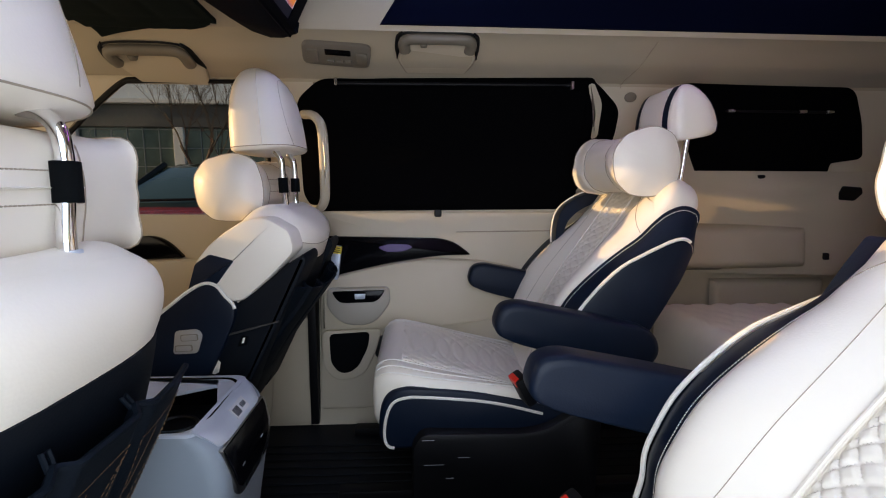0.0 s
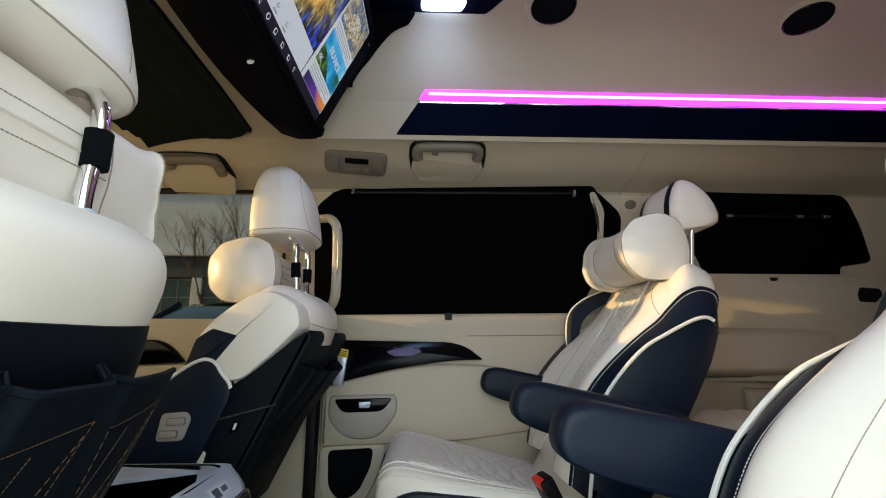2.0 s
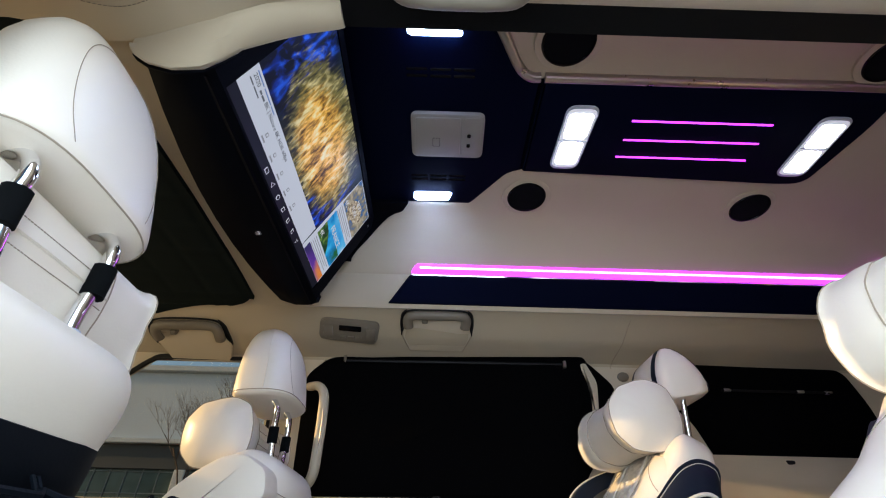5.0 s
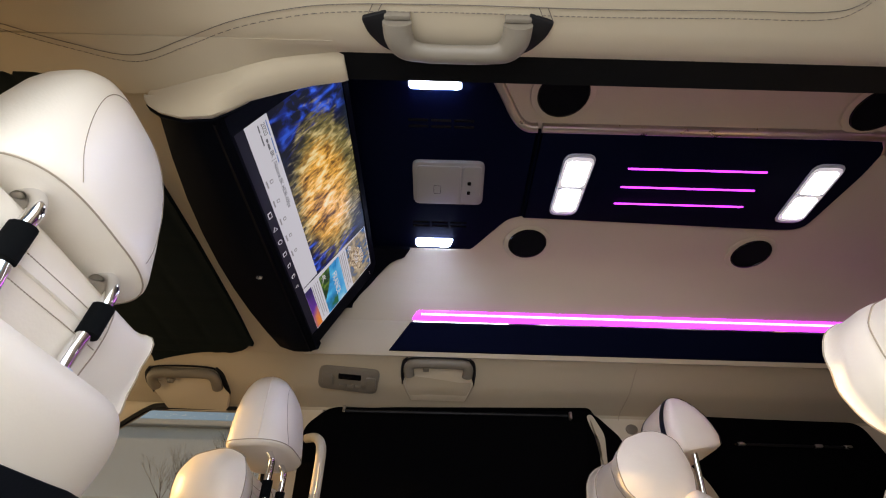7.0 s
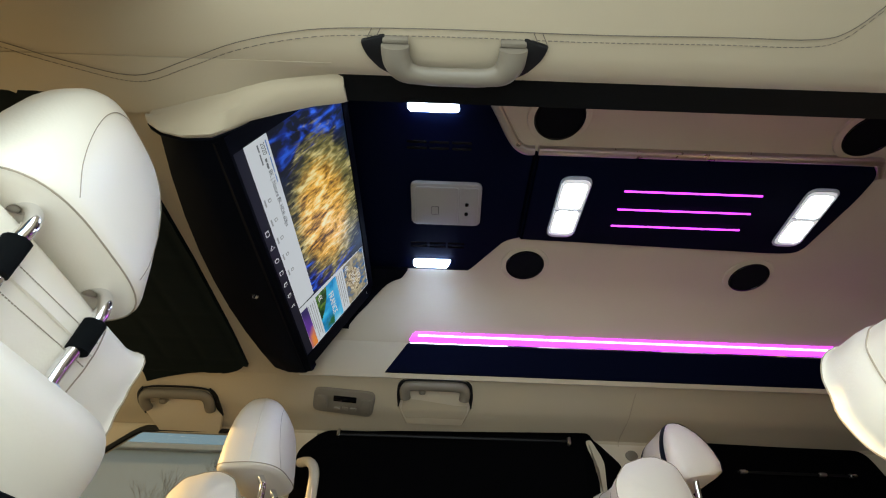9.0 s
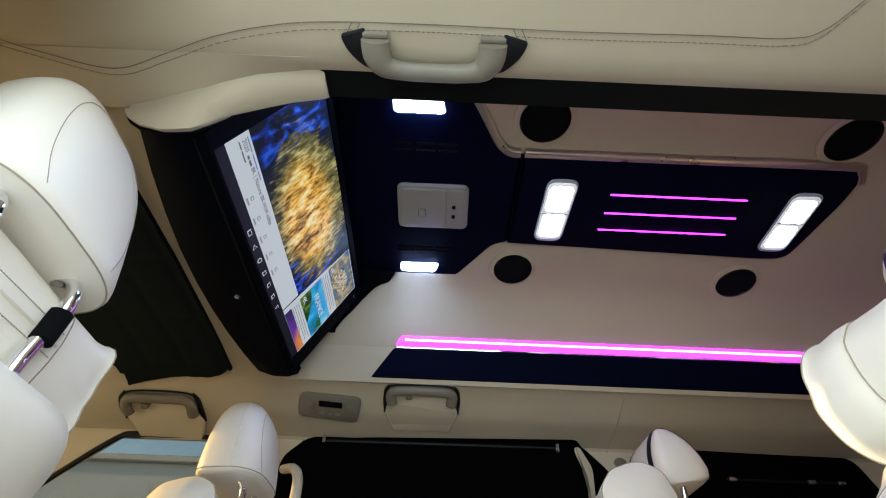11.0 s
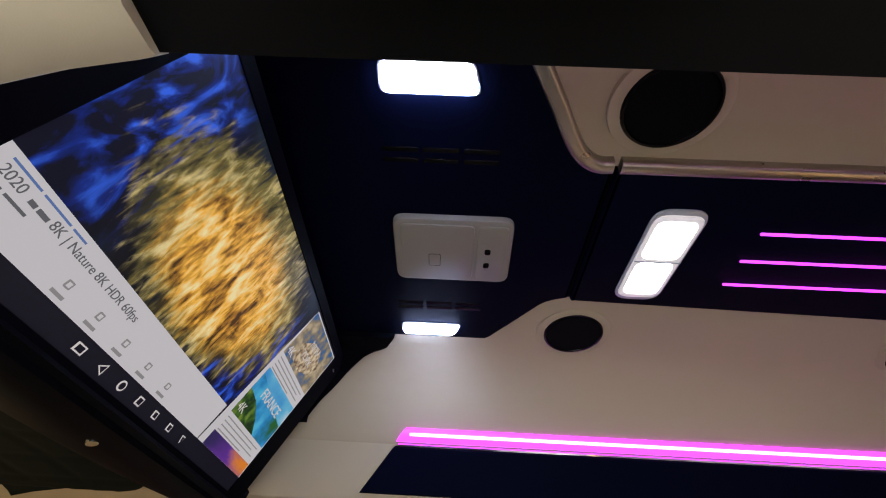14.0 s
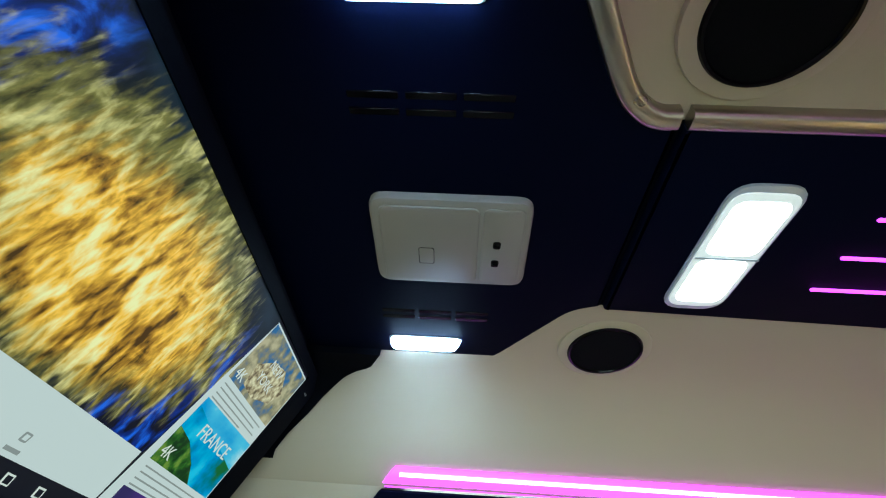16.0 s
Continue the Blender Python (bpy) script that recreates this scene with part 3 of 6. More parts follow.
def mottle(cols, scale, stretch=(1, 1, 1), detail=6, distort=0.0, vor=False):
    def build(nt):
        tc = nt.nodes.new("ShaderNodeTexCoord")
        mp = nt.nodes.new("ShaderNodeMapping")
        mp.inputs["Scale"].default_value = stretch
        nt.links.new(tc.outputs["Object"], mp.inputs["Vector"])
        n = nt.nodes.new("ShaderNodeTexNoise")
        n.inputs["Scale"].default_value, n.inputs["Detail"].default_value, n.inputs["Distortion"].default_value = scale, detail, distort
        nt.links.new(mp.outputs["Vector"], n.inputs["Vector"])
        r = nt.nodes.new("ShaderNodeValToRGB")
        while len(r.color_ramp.elements) < len(cols):
            r.color_ramp.elements.new(0.5)
        for e, (p, c) in zip(r.color_ramp.elements, cols):
            e.position, e.color = p, (*c, 1)
        nt.links.new(n.outputs["Fac"], r.inputs["Fac"])
        return r.outputs[0]
    return build


WHITE_PAGE = screen_mat("white_page", flat((0.62, 0.65, 0.75)))
NAVBAR = screen_mat("dark_bar", flat((0.004, 0.004, 0.012)))
ICON = screen_mat("white_icon", flat((0.7, 0.7, 0.75)))
INK = screen_mat("grey_ink", flat((0.12, 0.13, 0.16)))
GREYINK = screen_mat("pale_ink", flat((0.28, 0.29, 0.33)))
PIC_SAND = screen_mat("picture_sand", mottle([(0.38, (0.12, 0.08, 0.05)), (0.5, (0.42, 0.33, 0.22)), (0.64, (0.75, 0.66, 0.5))], 120, (1, 1, 1), 10))
PIC_GREEN = screen_mat("picture_green", mottle([(0.4, (0.004, 0.03, 0.004)), (0.52, (0.03, 0.12, 0.012)), (0.64, (0.16, 0.26, 0.04))], 60))
PIC_SKY = screen_mat("picture_sky", mottle([(0.4, (0.02, 0.30, 0.75)), (0.55, (0.10, 0.50, 0.85)), (0.66, (0.55, 0.75, 0.9))], 16, (1, 0.5, 1)))
LINK = screen_mat("blue_ink", flat((0.10, 0.20, 0.50)))
def video_picture(nt):
    """Dark blue ground with soft tawny, olive and bright blue fields."""
    N, L = nt.nodes, nt.links
    def link(a, socket):
        if isinstance(a, (int, float)):
            socket.default_value = a
        else:
            L.new(a, socket)
    def calc(op, a, b=0.0):
        n = N.new("ShaderNodeMath")
        n.operation = op
        link(a, n.inputs[0])
        link(b, n.inputs[1])
        return n.outputs[0]
    place = N.new("ShaderNodeTexCoord").outputs["Object"]
    split = N.new("ShaderNodeSeparateXYZ")
    L.new(place, split.inputs[0])
    u = calc("DIVIDE", calc("SUBTRACT", split.outputs["Y"], MB.y), SW)
    v = calc("DIVIDE", calc("SUBTRACT", split.outputs["Z"], MB.z), SH * MU.z)
    at2 = N.new("ShaderNodeCombineXYZ")
    L.new(calc("MULTIPLY", u, 2.25), at2.inputs[0])
    L.new(v, at2.inputs[1])
    def noise(scale, detail, distort=0.0, turn=0.0, stretch=1.0):
        m = N.new("ShaderNodeMapping")
        m.inputs["Rotation"].default_value = (0, 0, turn)
        m.inputs["Scale"].default_value = (1, stretch, 1)
        L.new(at2.outputs[0], m.inputs["Vector"])
        n = N.new("ShaderNodeTexNoise")
        n.inputs["Scale"].default_value, n.inputs["Detail"].default_value, n.inputs["Distortion"].default_value = scale, detail, distort
        L.new(m.outputs[0], n.inputs["Vector"])
        return n.outputs["Fac"]
    def ramp(fac, stops):
        r = N.new("ShaderNodeValToRGB")
        while len(r.color_ramp.elements) < len(stops):
            r.color_ramp.elements.new(0.5)
        for e, (p, c) in zip(r.color_ramp.elements, stops):
            e.position, e.color = p, (*c, 1)
        L.new(fac, r.inputs["Fac"])
        return r.outputs[0]
    hairs = noise(34, 8, 0.4, 0.5, 0.25)
    def field(cu, cv, ru, rv, edge, rough):
        """1 inside a ragged oval, 0 outside."""
        du, dv = calc("DIVIDE", calc("SUBTRACT", u, cu), ru), calc("DIVIDE", calc("SUBTRACT", v, cv), rv)
        d = calc("SQRT", calc("ADD", calc("MULTIPLY", du, du), calc("MULTIPLY", dv, dv)))
        d = calc("ADD", d, calc("MULTIPLY", calc("SUBTRACT", hairs, 0.5), rough))
        r = N.new("ShaderNodeMapRange")
        r.interpolation_type = "SMOOTHSTEP"
        r.inputs["From Min"].default_value, r.inputs["From Max"].default_value = 1 + edge, 1 - edge
        L.new(d, r.inputs["Value"])
        return r.outputs["Result"]
    def over(under, upper, mask):
        m = N.new("ShaderNodeMix")
        m.data_type = "RGBA"
        L.new(mask, m.inputs["Factor"])
        L.new(under, m.inputs["A"])
        L.new(upper, m.inputs["B"])
        return m.outputs["Result"]
    pic = ramp(noise(3, 6, 0.8), [(0.38, (0.0006, 0.0012, 0.003)), (0.52, (0.002, 0.006, 0.012)), (0.68, (0.008, 0.018, 0.035))])
    blue = ramp(noise(7, 9, 1.8, 0.8, 0.5), [(0.44, (0.0, 0.001, 0.012)), (0.54, (0.0, 0.02, 0.25)), (0.66, (0.02, 0.14, 0.95))])
    pic = over(pic, blue, field(0.66, 0.44, 0.16, 0.36, 0.35, 0.6))
    pic = over(pic, blue, field(0.05, 0.60, 0.13, 0.45, 0.35, 0.6))
    fine = calc("ADD", calc("MULTIPLY", noise(42, 4, 0.3, 0.7, 0.30), 0.40), calc("MULTIPLY", noise(9, 5, 0.8, 0.4, 0.6), 0.60))
    olive = ramp(fine, [(0.38, (0.028, 0.028, 0.007)), (0.50, (0.20, 0.175, 0.055)), (0.62, (0.70, 0.60, 0.28))])
    pic = over(pic, olive, field(0.41, 0.64, 0.30, 0.37, 0.14, 0.9))
    tawny = ramp(fine, [(0.37, (0.07, 0.03, 0.003)), (0.44, (0.45, 0.21, 0.022)), (0.52, (1.0, 0.55, 0.08)), (0.63, (1.0, 0.90, 0.52))])
    return over(pic, tawny, field(0.42, 0.60, 0.21, 0.26, 0.30, 0.9))


PIC_VIDEO = screen_mat("video_picture", video_picture)
PIC_SEA = screen_mat("picture_sea", mottle([(0.35, (0.01, 0.12, 0.03)), (0.5, (0.0, 0.25, 0.65)), (0.65, (0.05, 0.5, 0.85))], 18))
PIC_TOWN = screen_mat("picture_town", mottle([(0.38, (0.02, 0.12, 0.35)), (0.5, (0.25, 0.22, 0.15)), (0.62, (0.5, 0.42, 0.3))], 40))
PIC_DUSK = screen_mat("picture_dusk", mottle([(0.35, (0.03, 0.02, 0.12)), (0.5, (0.12, 0.03, 0.35)), (0.62, (0.8, 0.25, 0.03))], 14, (1, 0.3, 1)))

page = part("screen", scr_poly([(0, 0), (1, 0), (1, 1), (0, 1)], -0.01, 0.0005), NAVBAR, monitor, "lit wide screen")
NB = 0.085
part("page_strip", scr_poly([(0.0, NB), (0.715, NB), (0.715, 0.275), (0.0, 0.275)], 0.0, 0.0012), WHITE_PAGE, page, "white page strip with small print")
part("video_area", scr_poly([(0.0, 0.275), (0.72, 0.275), (0.745, 1.0), (0.0, 1.0)], 0.0, 0.0012), PIC_VIDEO, page, "dark blue video picture with a tawny mottled middle")


part("side_page", scr_poly([(0.72, NB), (1.0, NB), (1.0, 0.985), (0.742, 0.985)], 0.0, 0.0012), WHITE_PAGE, page)
for v0, v1, m in ((0.67, 0.975, PIC_TOWN), (0.275, 0.560, PIC_SEA), (NB, 0.165, PIC_DUSK)):
    part("thumbnail", scr_poly([(0.745, v0), (0.995, v0), (0.995, v1), (0.745, v1)], 0.0, 0.0018), m, page, "small bright travel picture")
part("thumbnail_patch", scr_poly([(0.80, 0.70), (0.86, 0.69), (0.93, 0.74), (0.95, 0.82), (0.90, 0.90), (0.84, 0.88), (0.79, 0.80)], 0.0, 0.0021), PIC_SAND, page, "sand-coloured patch of a picture")
part("thumbnail_patch", scr_poly([(0.745, 0.275), (0.90, 0.275), (0.86, 0.34), (0.80, 0.40), (0.745, 0.42)], 0.0, 0.0021), PIC_GREEN, page, "green patch of a picture")
part("thumbnail_patch", scr_poly([(0.745, 0.52), (0.995, 0.42), (0.995, 0.560), (0.745, 0.560)], 0.0, 0.0020), PIC_SKY, page, "pale sky patch of a picture")
for k, v in enumerate((0.640, 0.616, 0.592, 0.568, 0.246, 0.222, 0.198, 0.174)):
    part("text_bar", scr_poly([(0.752, v), (0.975 - 0.05 * (k % 4 == 3) - 0.02 * (k % 2), v), (0.975 - 0.05 * (k % 4 == 3) - 0.02 * (k % 2), v + 0.006), (0.752, v + 0.006)], 0.0, 0.0017), GREYINK, page)
for u0, u1, v, h in ((0.02, 0.070, 0.249, 0.007), (0.076, 0.130, 0.249, 0.007), (0.136, 0.165, 0.249, 0.007), (0.072, 0.084, 0.208, 0.015), (0.088, 0.107, 0.208, 0.015), (0.02, 0.044, 0.178, 0.009), (0.050, 0.086, 0.178, 0.009)):
    part("text_bar", scr_poly([(u0, v), (u1, v), (u1, v + h), (u0, v + h)], 0.0, 0.0017), LINK if v > 0.24 else INK, page)
for k in range(5):
    u = 0.196 + 0.078 * k
    part("page_icon", scr_poly(rounded([(u, 0.132), (u + 0.013, 0.132), (u + 0.013, 0.160), (u, 0.160)], 0.004), 0.0, 0.0017), GREYINK, page)
    part("page_icon_core", scr_poly([(u + 0.003, 0.138), (u + 0.010, 0.138), (u + 0.010, 0.154), (u + 0.003, 0.154)], 0.0, 0.0020), WHITE_PAGE, page)
    part("text_bar", scr_poly([(u - 0.006, 0.100), (u + 0.020, 0.100), (u + 0.020, 0.112), (u - 0.006, 0.112)], 0.0, 0.0017), GREYINK, page)
for k in range(7):
    u, v = 0.305 + 0.0615 * k, 0.042
    shp = [[(u - 0.011, v - 0.016), (u + 0.011, v - 0.016), (u + 0.011, v + 0.016), (u - 0.011, v + 0.016)], [(u - 0.01, v), (u + 0.007, v - 0.022), (u + 0.007, v + 0.022)],
           [(u + 0.0095 * math.cos(a * 0.524), v + 0.021 * math.sin(a * 0.524)) for a in range(12)], [(u - 0.008, v - 0.018), (u + 0.008, v - 0.018), (u + 0.008, v + 0.018), (u - 0.008, v + 0.018)],
           [(u - 0.006, v - 0.016), (u + 0.009, v - 0.016), (u + 0.006, v + 0.016), (u - 0.009, v + 0.016)], [(u - 0.006, v - 0.016), (u + 0.009, v - 0.016), (u + 0.006, v + 0.016), (u - 0.009, v + 0.016)],
           [(u, v - 0.02), (u + 0.007, v + 0.014), (u - 0.007, v + 0.014)]][k]
    c = Vector((u, v))
    ic = bmesh.new()
    prism(shp, 0.0, 0.0012, lambda a, b_, h: scr(a, b_, h), bm=ic)
    part("nav_icon", ic, ICON, page)
    part("nav_icon_core", scr_poly([tuple(c + (Vector(p) - c) * 0.68) for p in shp], 0.0, 0.0015), NAVBAR, page)


def screen_text(body, u, v, size, mat):
    cu = bpy.data.curves.new("lettering", "FONT")
    cu.body, cu.size, cu.extrude = body, size, 0.0002
    tmp = bpy.data.objects.new("lettering", cu)
    scene.collection.objects.link(tmp)
    me = bpy.data.meshes.new_from_object(tmp.evaluated_get(bpy.context.evaluated_depsgraph_get()))
    bpy.data.objects.remove(tmp)
    me.materials.append(mat)
    ob = new("lettering", me)
    ob.parent = page
    m = Matrix((Vector((0, 1, 0)), MU, MN)).transposed().to_4x4()
    m.translation = scr(u, v, 0.0022)
    ob.matrix_basis = m
    return ob


screen_text("FRANCE", 0.800, 0.43, 0.026, ICON)
screen_text("4K", 0.752, 0.300, 0.022, ICON)
screen_text("4K", 0.752, 0.690, 0.022, ICON)
screen_text("NEW", 0.83, 0.84, 0.020, ICON)
screen_text("YORK", 0.82, 0.76, 0.020, ICON)
screen_text("2020", 0.02, 0.206, 0.0135, INK)
screen_text("8K | Nature 8K HDR 60fps", 0.112, 0.206, 0.0135, INK)

# cream cowl at the near end of the monitor
cowl = []
for x, yt, zt, yb, zb in ((-0.224, -0.406, 1.276, -0.403, 1.268), (-0.218, -0.409, 1.270, -0.404, 1.250), (-0.205, -0.411, 1.267, -0.406, 1.234), (-0.18, -0.418, 1.266, -0.407, 1.215), (-0.14, -0.430, 1.265, -0.408, 1.201), (-0.095, -0.443, 1.265, -0.409, 1.206), (-0.07, -0.450, 1.267, -0.410, 1.228), (-0.05, -0.456, 1.270, -0.411, 1.250), (0.0, -0.467, 1.278, -0.415, 1.272), (0.05, -0.473, 1.283, -0.424, 1.280), (0.096, -0.477, 1.287, -0.431, 1.281), (0.106, -0.476, 1.291, -0.432, 1.285)):
    my, mz = (yt + yb) / 2, (zt + zb) / 2
    yi = -0.396 if x < -0.06 else yb + 0.008
    q = [(yi, zb + 0.012), (yb + 0.004, zb + 0.001), (yb - 0.002, zb - 0.002), (my - 0.004, mz - 0.010), (yt + 0.004, zt - 0.006), (yt - 0.001, zt + 0.002), (yt + 0.004, zt + 0.03), (yi, 1.33)]
    cowl.append([Vector((x, y, z)) for y, z in q])
cowl_ob = thing("monitor_cowl", "cream padded cowl closing the end of the monitor", "trim")
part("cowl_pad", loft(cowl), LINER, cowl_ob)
part("edge_bead", tube([Vector((l[1].x, l[1].y + 0.004, l[1].z - 0.001)) for l in cowl[1:8]], 0.0025, 6), HOUSING, cowl_ob, "black rubber edge")

# sunroof blind
def quilt_square(x, y):
    f = lambda q: min(1.0, abs(math.sin(math.pi * q)) * 2.2)
    return 0.0014 * (1 - min(f(x / 0.11), f(y / 0.11)))


sun_ob = thing("sunroof_blind", "closed dark sunroof blind in the headliner", "sunroof")
part("blind", sheet(lambda x, y, off: Vector((x, y, head(y) + 0.008 + 2 * quilt_square(x, y) - off)), span(SX0 - 0.01, SX1 + 0.01, 40), span(-SY - 0.01, SY + 0.01, 80), -0.02), BLIND, sun_ob)
def side_z(y):
    return head(y) if y < 0.515 else interp(y, [(b, a) for a, b in SIDE[::-1]])
def blind_edge(x):
    return interp(x, [(SX0, 0.572), (-0.60, 0.552), (-0.52, 0.531), (-0.45, 0.521), (-0.395, 0.514), (-0.355, 0.497), (-0.330, 0.475), (SX1, 0.456)])
part("curved_edge", sheet(lambda x, v, off: Vector((x, 0.45 + (blind_edge(x) - 0.45) * v, side_z(0.45 + (blind_edge(x) - 0.45) * v) - 0.0025 - off)), span(SX0, SX1, 30), span(0, 1, 12), -0.006), BLIND, sun_ob)
rim = [(SX0, SY), (SX0, -SY), (SX1, -SY), (SX1, SY)]
for (xa, ya), (xb, yb) in zip(rim, rim[1:]):
    part("edge_strip", tube([(xa + (xb - xa) * k / 8, ya + (yb - ya) * k / 8, head(ya + (yb - ya) * k / 8) - 0.001) for k in range(9)], 0.004, 6), GREY, sun_ob)
part("edge_strip", tube([(x, blind_edge(x), side_z(blind_edge(x)) - 0.002) for x in span(SX0, SX1, 30)], 0.003, 6), GREY, sun_ob)


def wall_point(x, d, h):
    """A place on the far side's upper trim: d metres down the curve from the headliner, h out of it."""
    rows = [(y, z) for z, y in SIDE[::-1]]
    for (ya, za), (yb, zb) in zip(rows, rows[1:]):
        l = math.hypot(yb - ya, zb - za)
        if d <= l or zb < 0.9:
            ty, tz = (yb - ya) / l, (zb - za) / l
            return Vector((x, ya + ty * d - abs(tz) * h * 0.9 - 0.1 * h, za + tz * d - ty * h))
        d -= l


def grab_handle(at, turn, size=1.0):
    """A folded roof grip over the door: a flat U with dark end caps, along x; it hangs below z 0."""
    g = thing("grab_handle", "grey-beige folding roof grab handle over the open door", "grab handle", group="roof grab handles")
    k = size
    u_path = bend([(-0.083, 0.004, -0.012), (-0.083, 0.014, -0.014), (-0.081, 0.026, -0.016), (-0.070, 0.041, -0.018), (-0.045, 0.048, -0.018), (0.0, 0.049, -0.018), (0.045, 0.048, -0.018), (0.070, 0.041, -0.018), (0.081, 0.026, -0.016), (0.083, 0.014, -0.014), (0.083, 0.004, -0.012)], 5)
    thick = [0.0138 + 0.0065 * min(1.0, max(0.0, (abs(p.x) - 0.050) / 0.030)) ** 1.5 for p in u_path]
    part("grip", tube([p * k for p in u_path], thick, 20, flat=0.80), GREY, g)
    for s in (-1, 1):
        part("pivot", block(s * 0.083 - 0.018, s * 0.083 + 0.018, -0.003, 0.004, -0.010, 0.006, 0.002), GREY, g)
    for s in (-1, 1):
        cap = rounded([(0.098, -0.006), (0.134, 0.004), (0.128, 0.026), (0.110, 0.048), (0.096, 0.056)], [0.004, 0.006, 0.02, 0.02, 0.004])
        part("end_cap", prism(cap, -0.012, 0.006, lambda u, v, h: Vector((s * u * k, v * k, -h)), 0.003), BLACK, g, "dark end cap")
    return move(g, pose(*at) @ turn)


def side_handle(xc, d0, k):
    """A folded grip lying on the far side's trim, its bar along the top and a cream flap below."""
    g = thing("grab_handle", "grey-beige folded roof grab handle with dark ends above a window", "grab handle", group="roof grab handles")
    w = lambda u, v, h: wall_point(xc + u * k, d0 + v * k, h)
    u_path = bend([(-0.094, 0.078, 0), (-0.096, 0.050, 0), (-0.088, 0.030, 0), (-0.066, 0.023, 0), (0.0, 0.022, 0), (0.066, 0.023, 0), (0.088, 0.030, 0), (0.096, 0.050, 0), (0.094, 0.078, 0)], 5)
    part("grip", tube([w(p.x, p.y, 0.013) for p in u_path], 0.017, 14, flat=0.8), GREY, g)
    part("flap", prism(rounded([(-0.118, 0.105), (-0.092, 0.205), (0.092, 0.205), (0.118, 0.105), (0.100, 0.02), (-0.100, 0.02)], [0.02, 0.004, 0.004, 0.02, 0.02, 0.02]), -0.01, 0.004, w, 0.0015), CREAM_TRIM, g, "cream trim flap")
    part("slot", tube([w(p.x, p.y, 0.004) for p in bend([(-0.118, 0.070, 0), (-0.106, 0.022, 0), (-0.078, 0.006, 0), (0.0, 0.002, 0), (0.078, 0.006, 0), (0.106, 0.022, 0), (0.118, 0.070, 0)], 6)], 0.0030, 6), BLACK, g, "dark slot round the folded grip")
    part("coat_hook", prism(rounded([(-0.050, 0.040), (-0.030, 0.040), (-0.030, 0.058), (-0.050, 0.058)], 0.005), 0.0, 0.020, w, 0.004), GREY, g)
    for s in (-1, 1):
        cap = rounded([(0.098, 0.004), (0.118, 0.024), (0.124, 0.070), (0.119, 0.118), (0.108, 0.084), (0.106, 0.030)], [0.004, 0.02, 0.02, 0.002, 0.01, 0.01])
        part("end_cap", prism(cap, -0.006, 0.0065, lambda u, v, h: w(s * u, v, h), 0.002), BLACK, g, "dark end cap")
        part("flap_seam", tube([w(s * (0.120 - 0.028 * q), 0.112 + 0.095 * q, 0.003) for q in span(0, 1, 6)], 0.001, 5), SEAM, g)
    return g


grab_handle((0.279, -0.548, 1.254), pose(0, 0, 0, 10, 0, 0), 1.0)
side_handle(0.261, 0.0, 1.0)
side_handle(-0.578, 0.070, 1.10)

# rear climate control
ctl = thing("climate_control", "grey rear climate control with a small dark display", "control panel")
cw = lambda u, v, h: wall_point(u, v, h)
body_c = part("body", prism(rounded([(-0.126, 0.052), (0.072, 0.068), (0.054, 0.172), (-0.140, 0.142)], 0.026), -0.03, 0.010, cw, 0.006), GREY, ctl)
part("display", prism(rounded([(-0.065, 0.080), (0.009, 0.086), (0.007, 0.107), (-0.067, 0.101)], 0.003), 0.0, 0.0112, cw, 0.001), GLOSS, ctl, "dark display")
for u, v in ((-0.102, 0.105), (0.040, 0.120)):
    part("rocker", prism(rounded([(u - 0.016, v - 0.026), (u + 0.016, v - 0.024), (u + 0.013, v + 0.026), (u - 0.019, v + 0.024)], 0.008), 0.0, 0.0122, cw, 0.002), GREY, ctl)
for u in (-0.056, -0.030, -0.004):
    part("push_button", prism(rounded([(u - 0.010, 0.128 + u * 0.05), (u + 0.010, 0.129 + u * 0.05), (u + 0.009, 0.139 + u * 0.05), (u - 0.011, 0.138 + u * 0.05)], 0.003), 0.0, 0.0118, cw, 0.001), GREY, ctl)


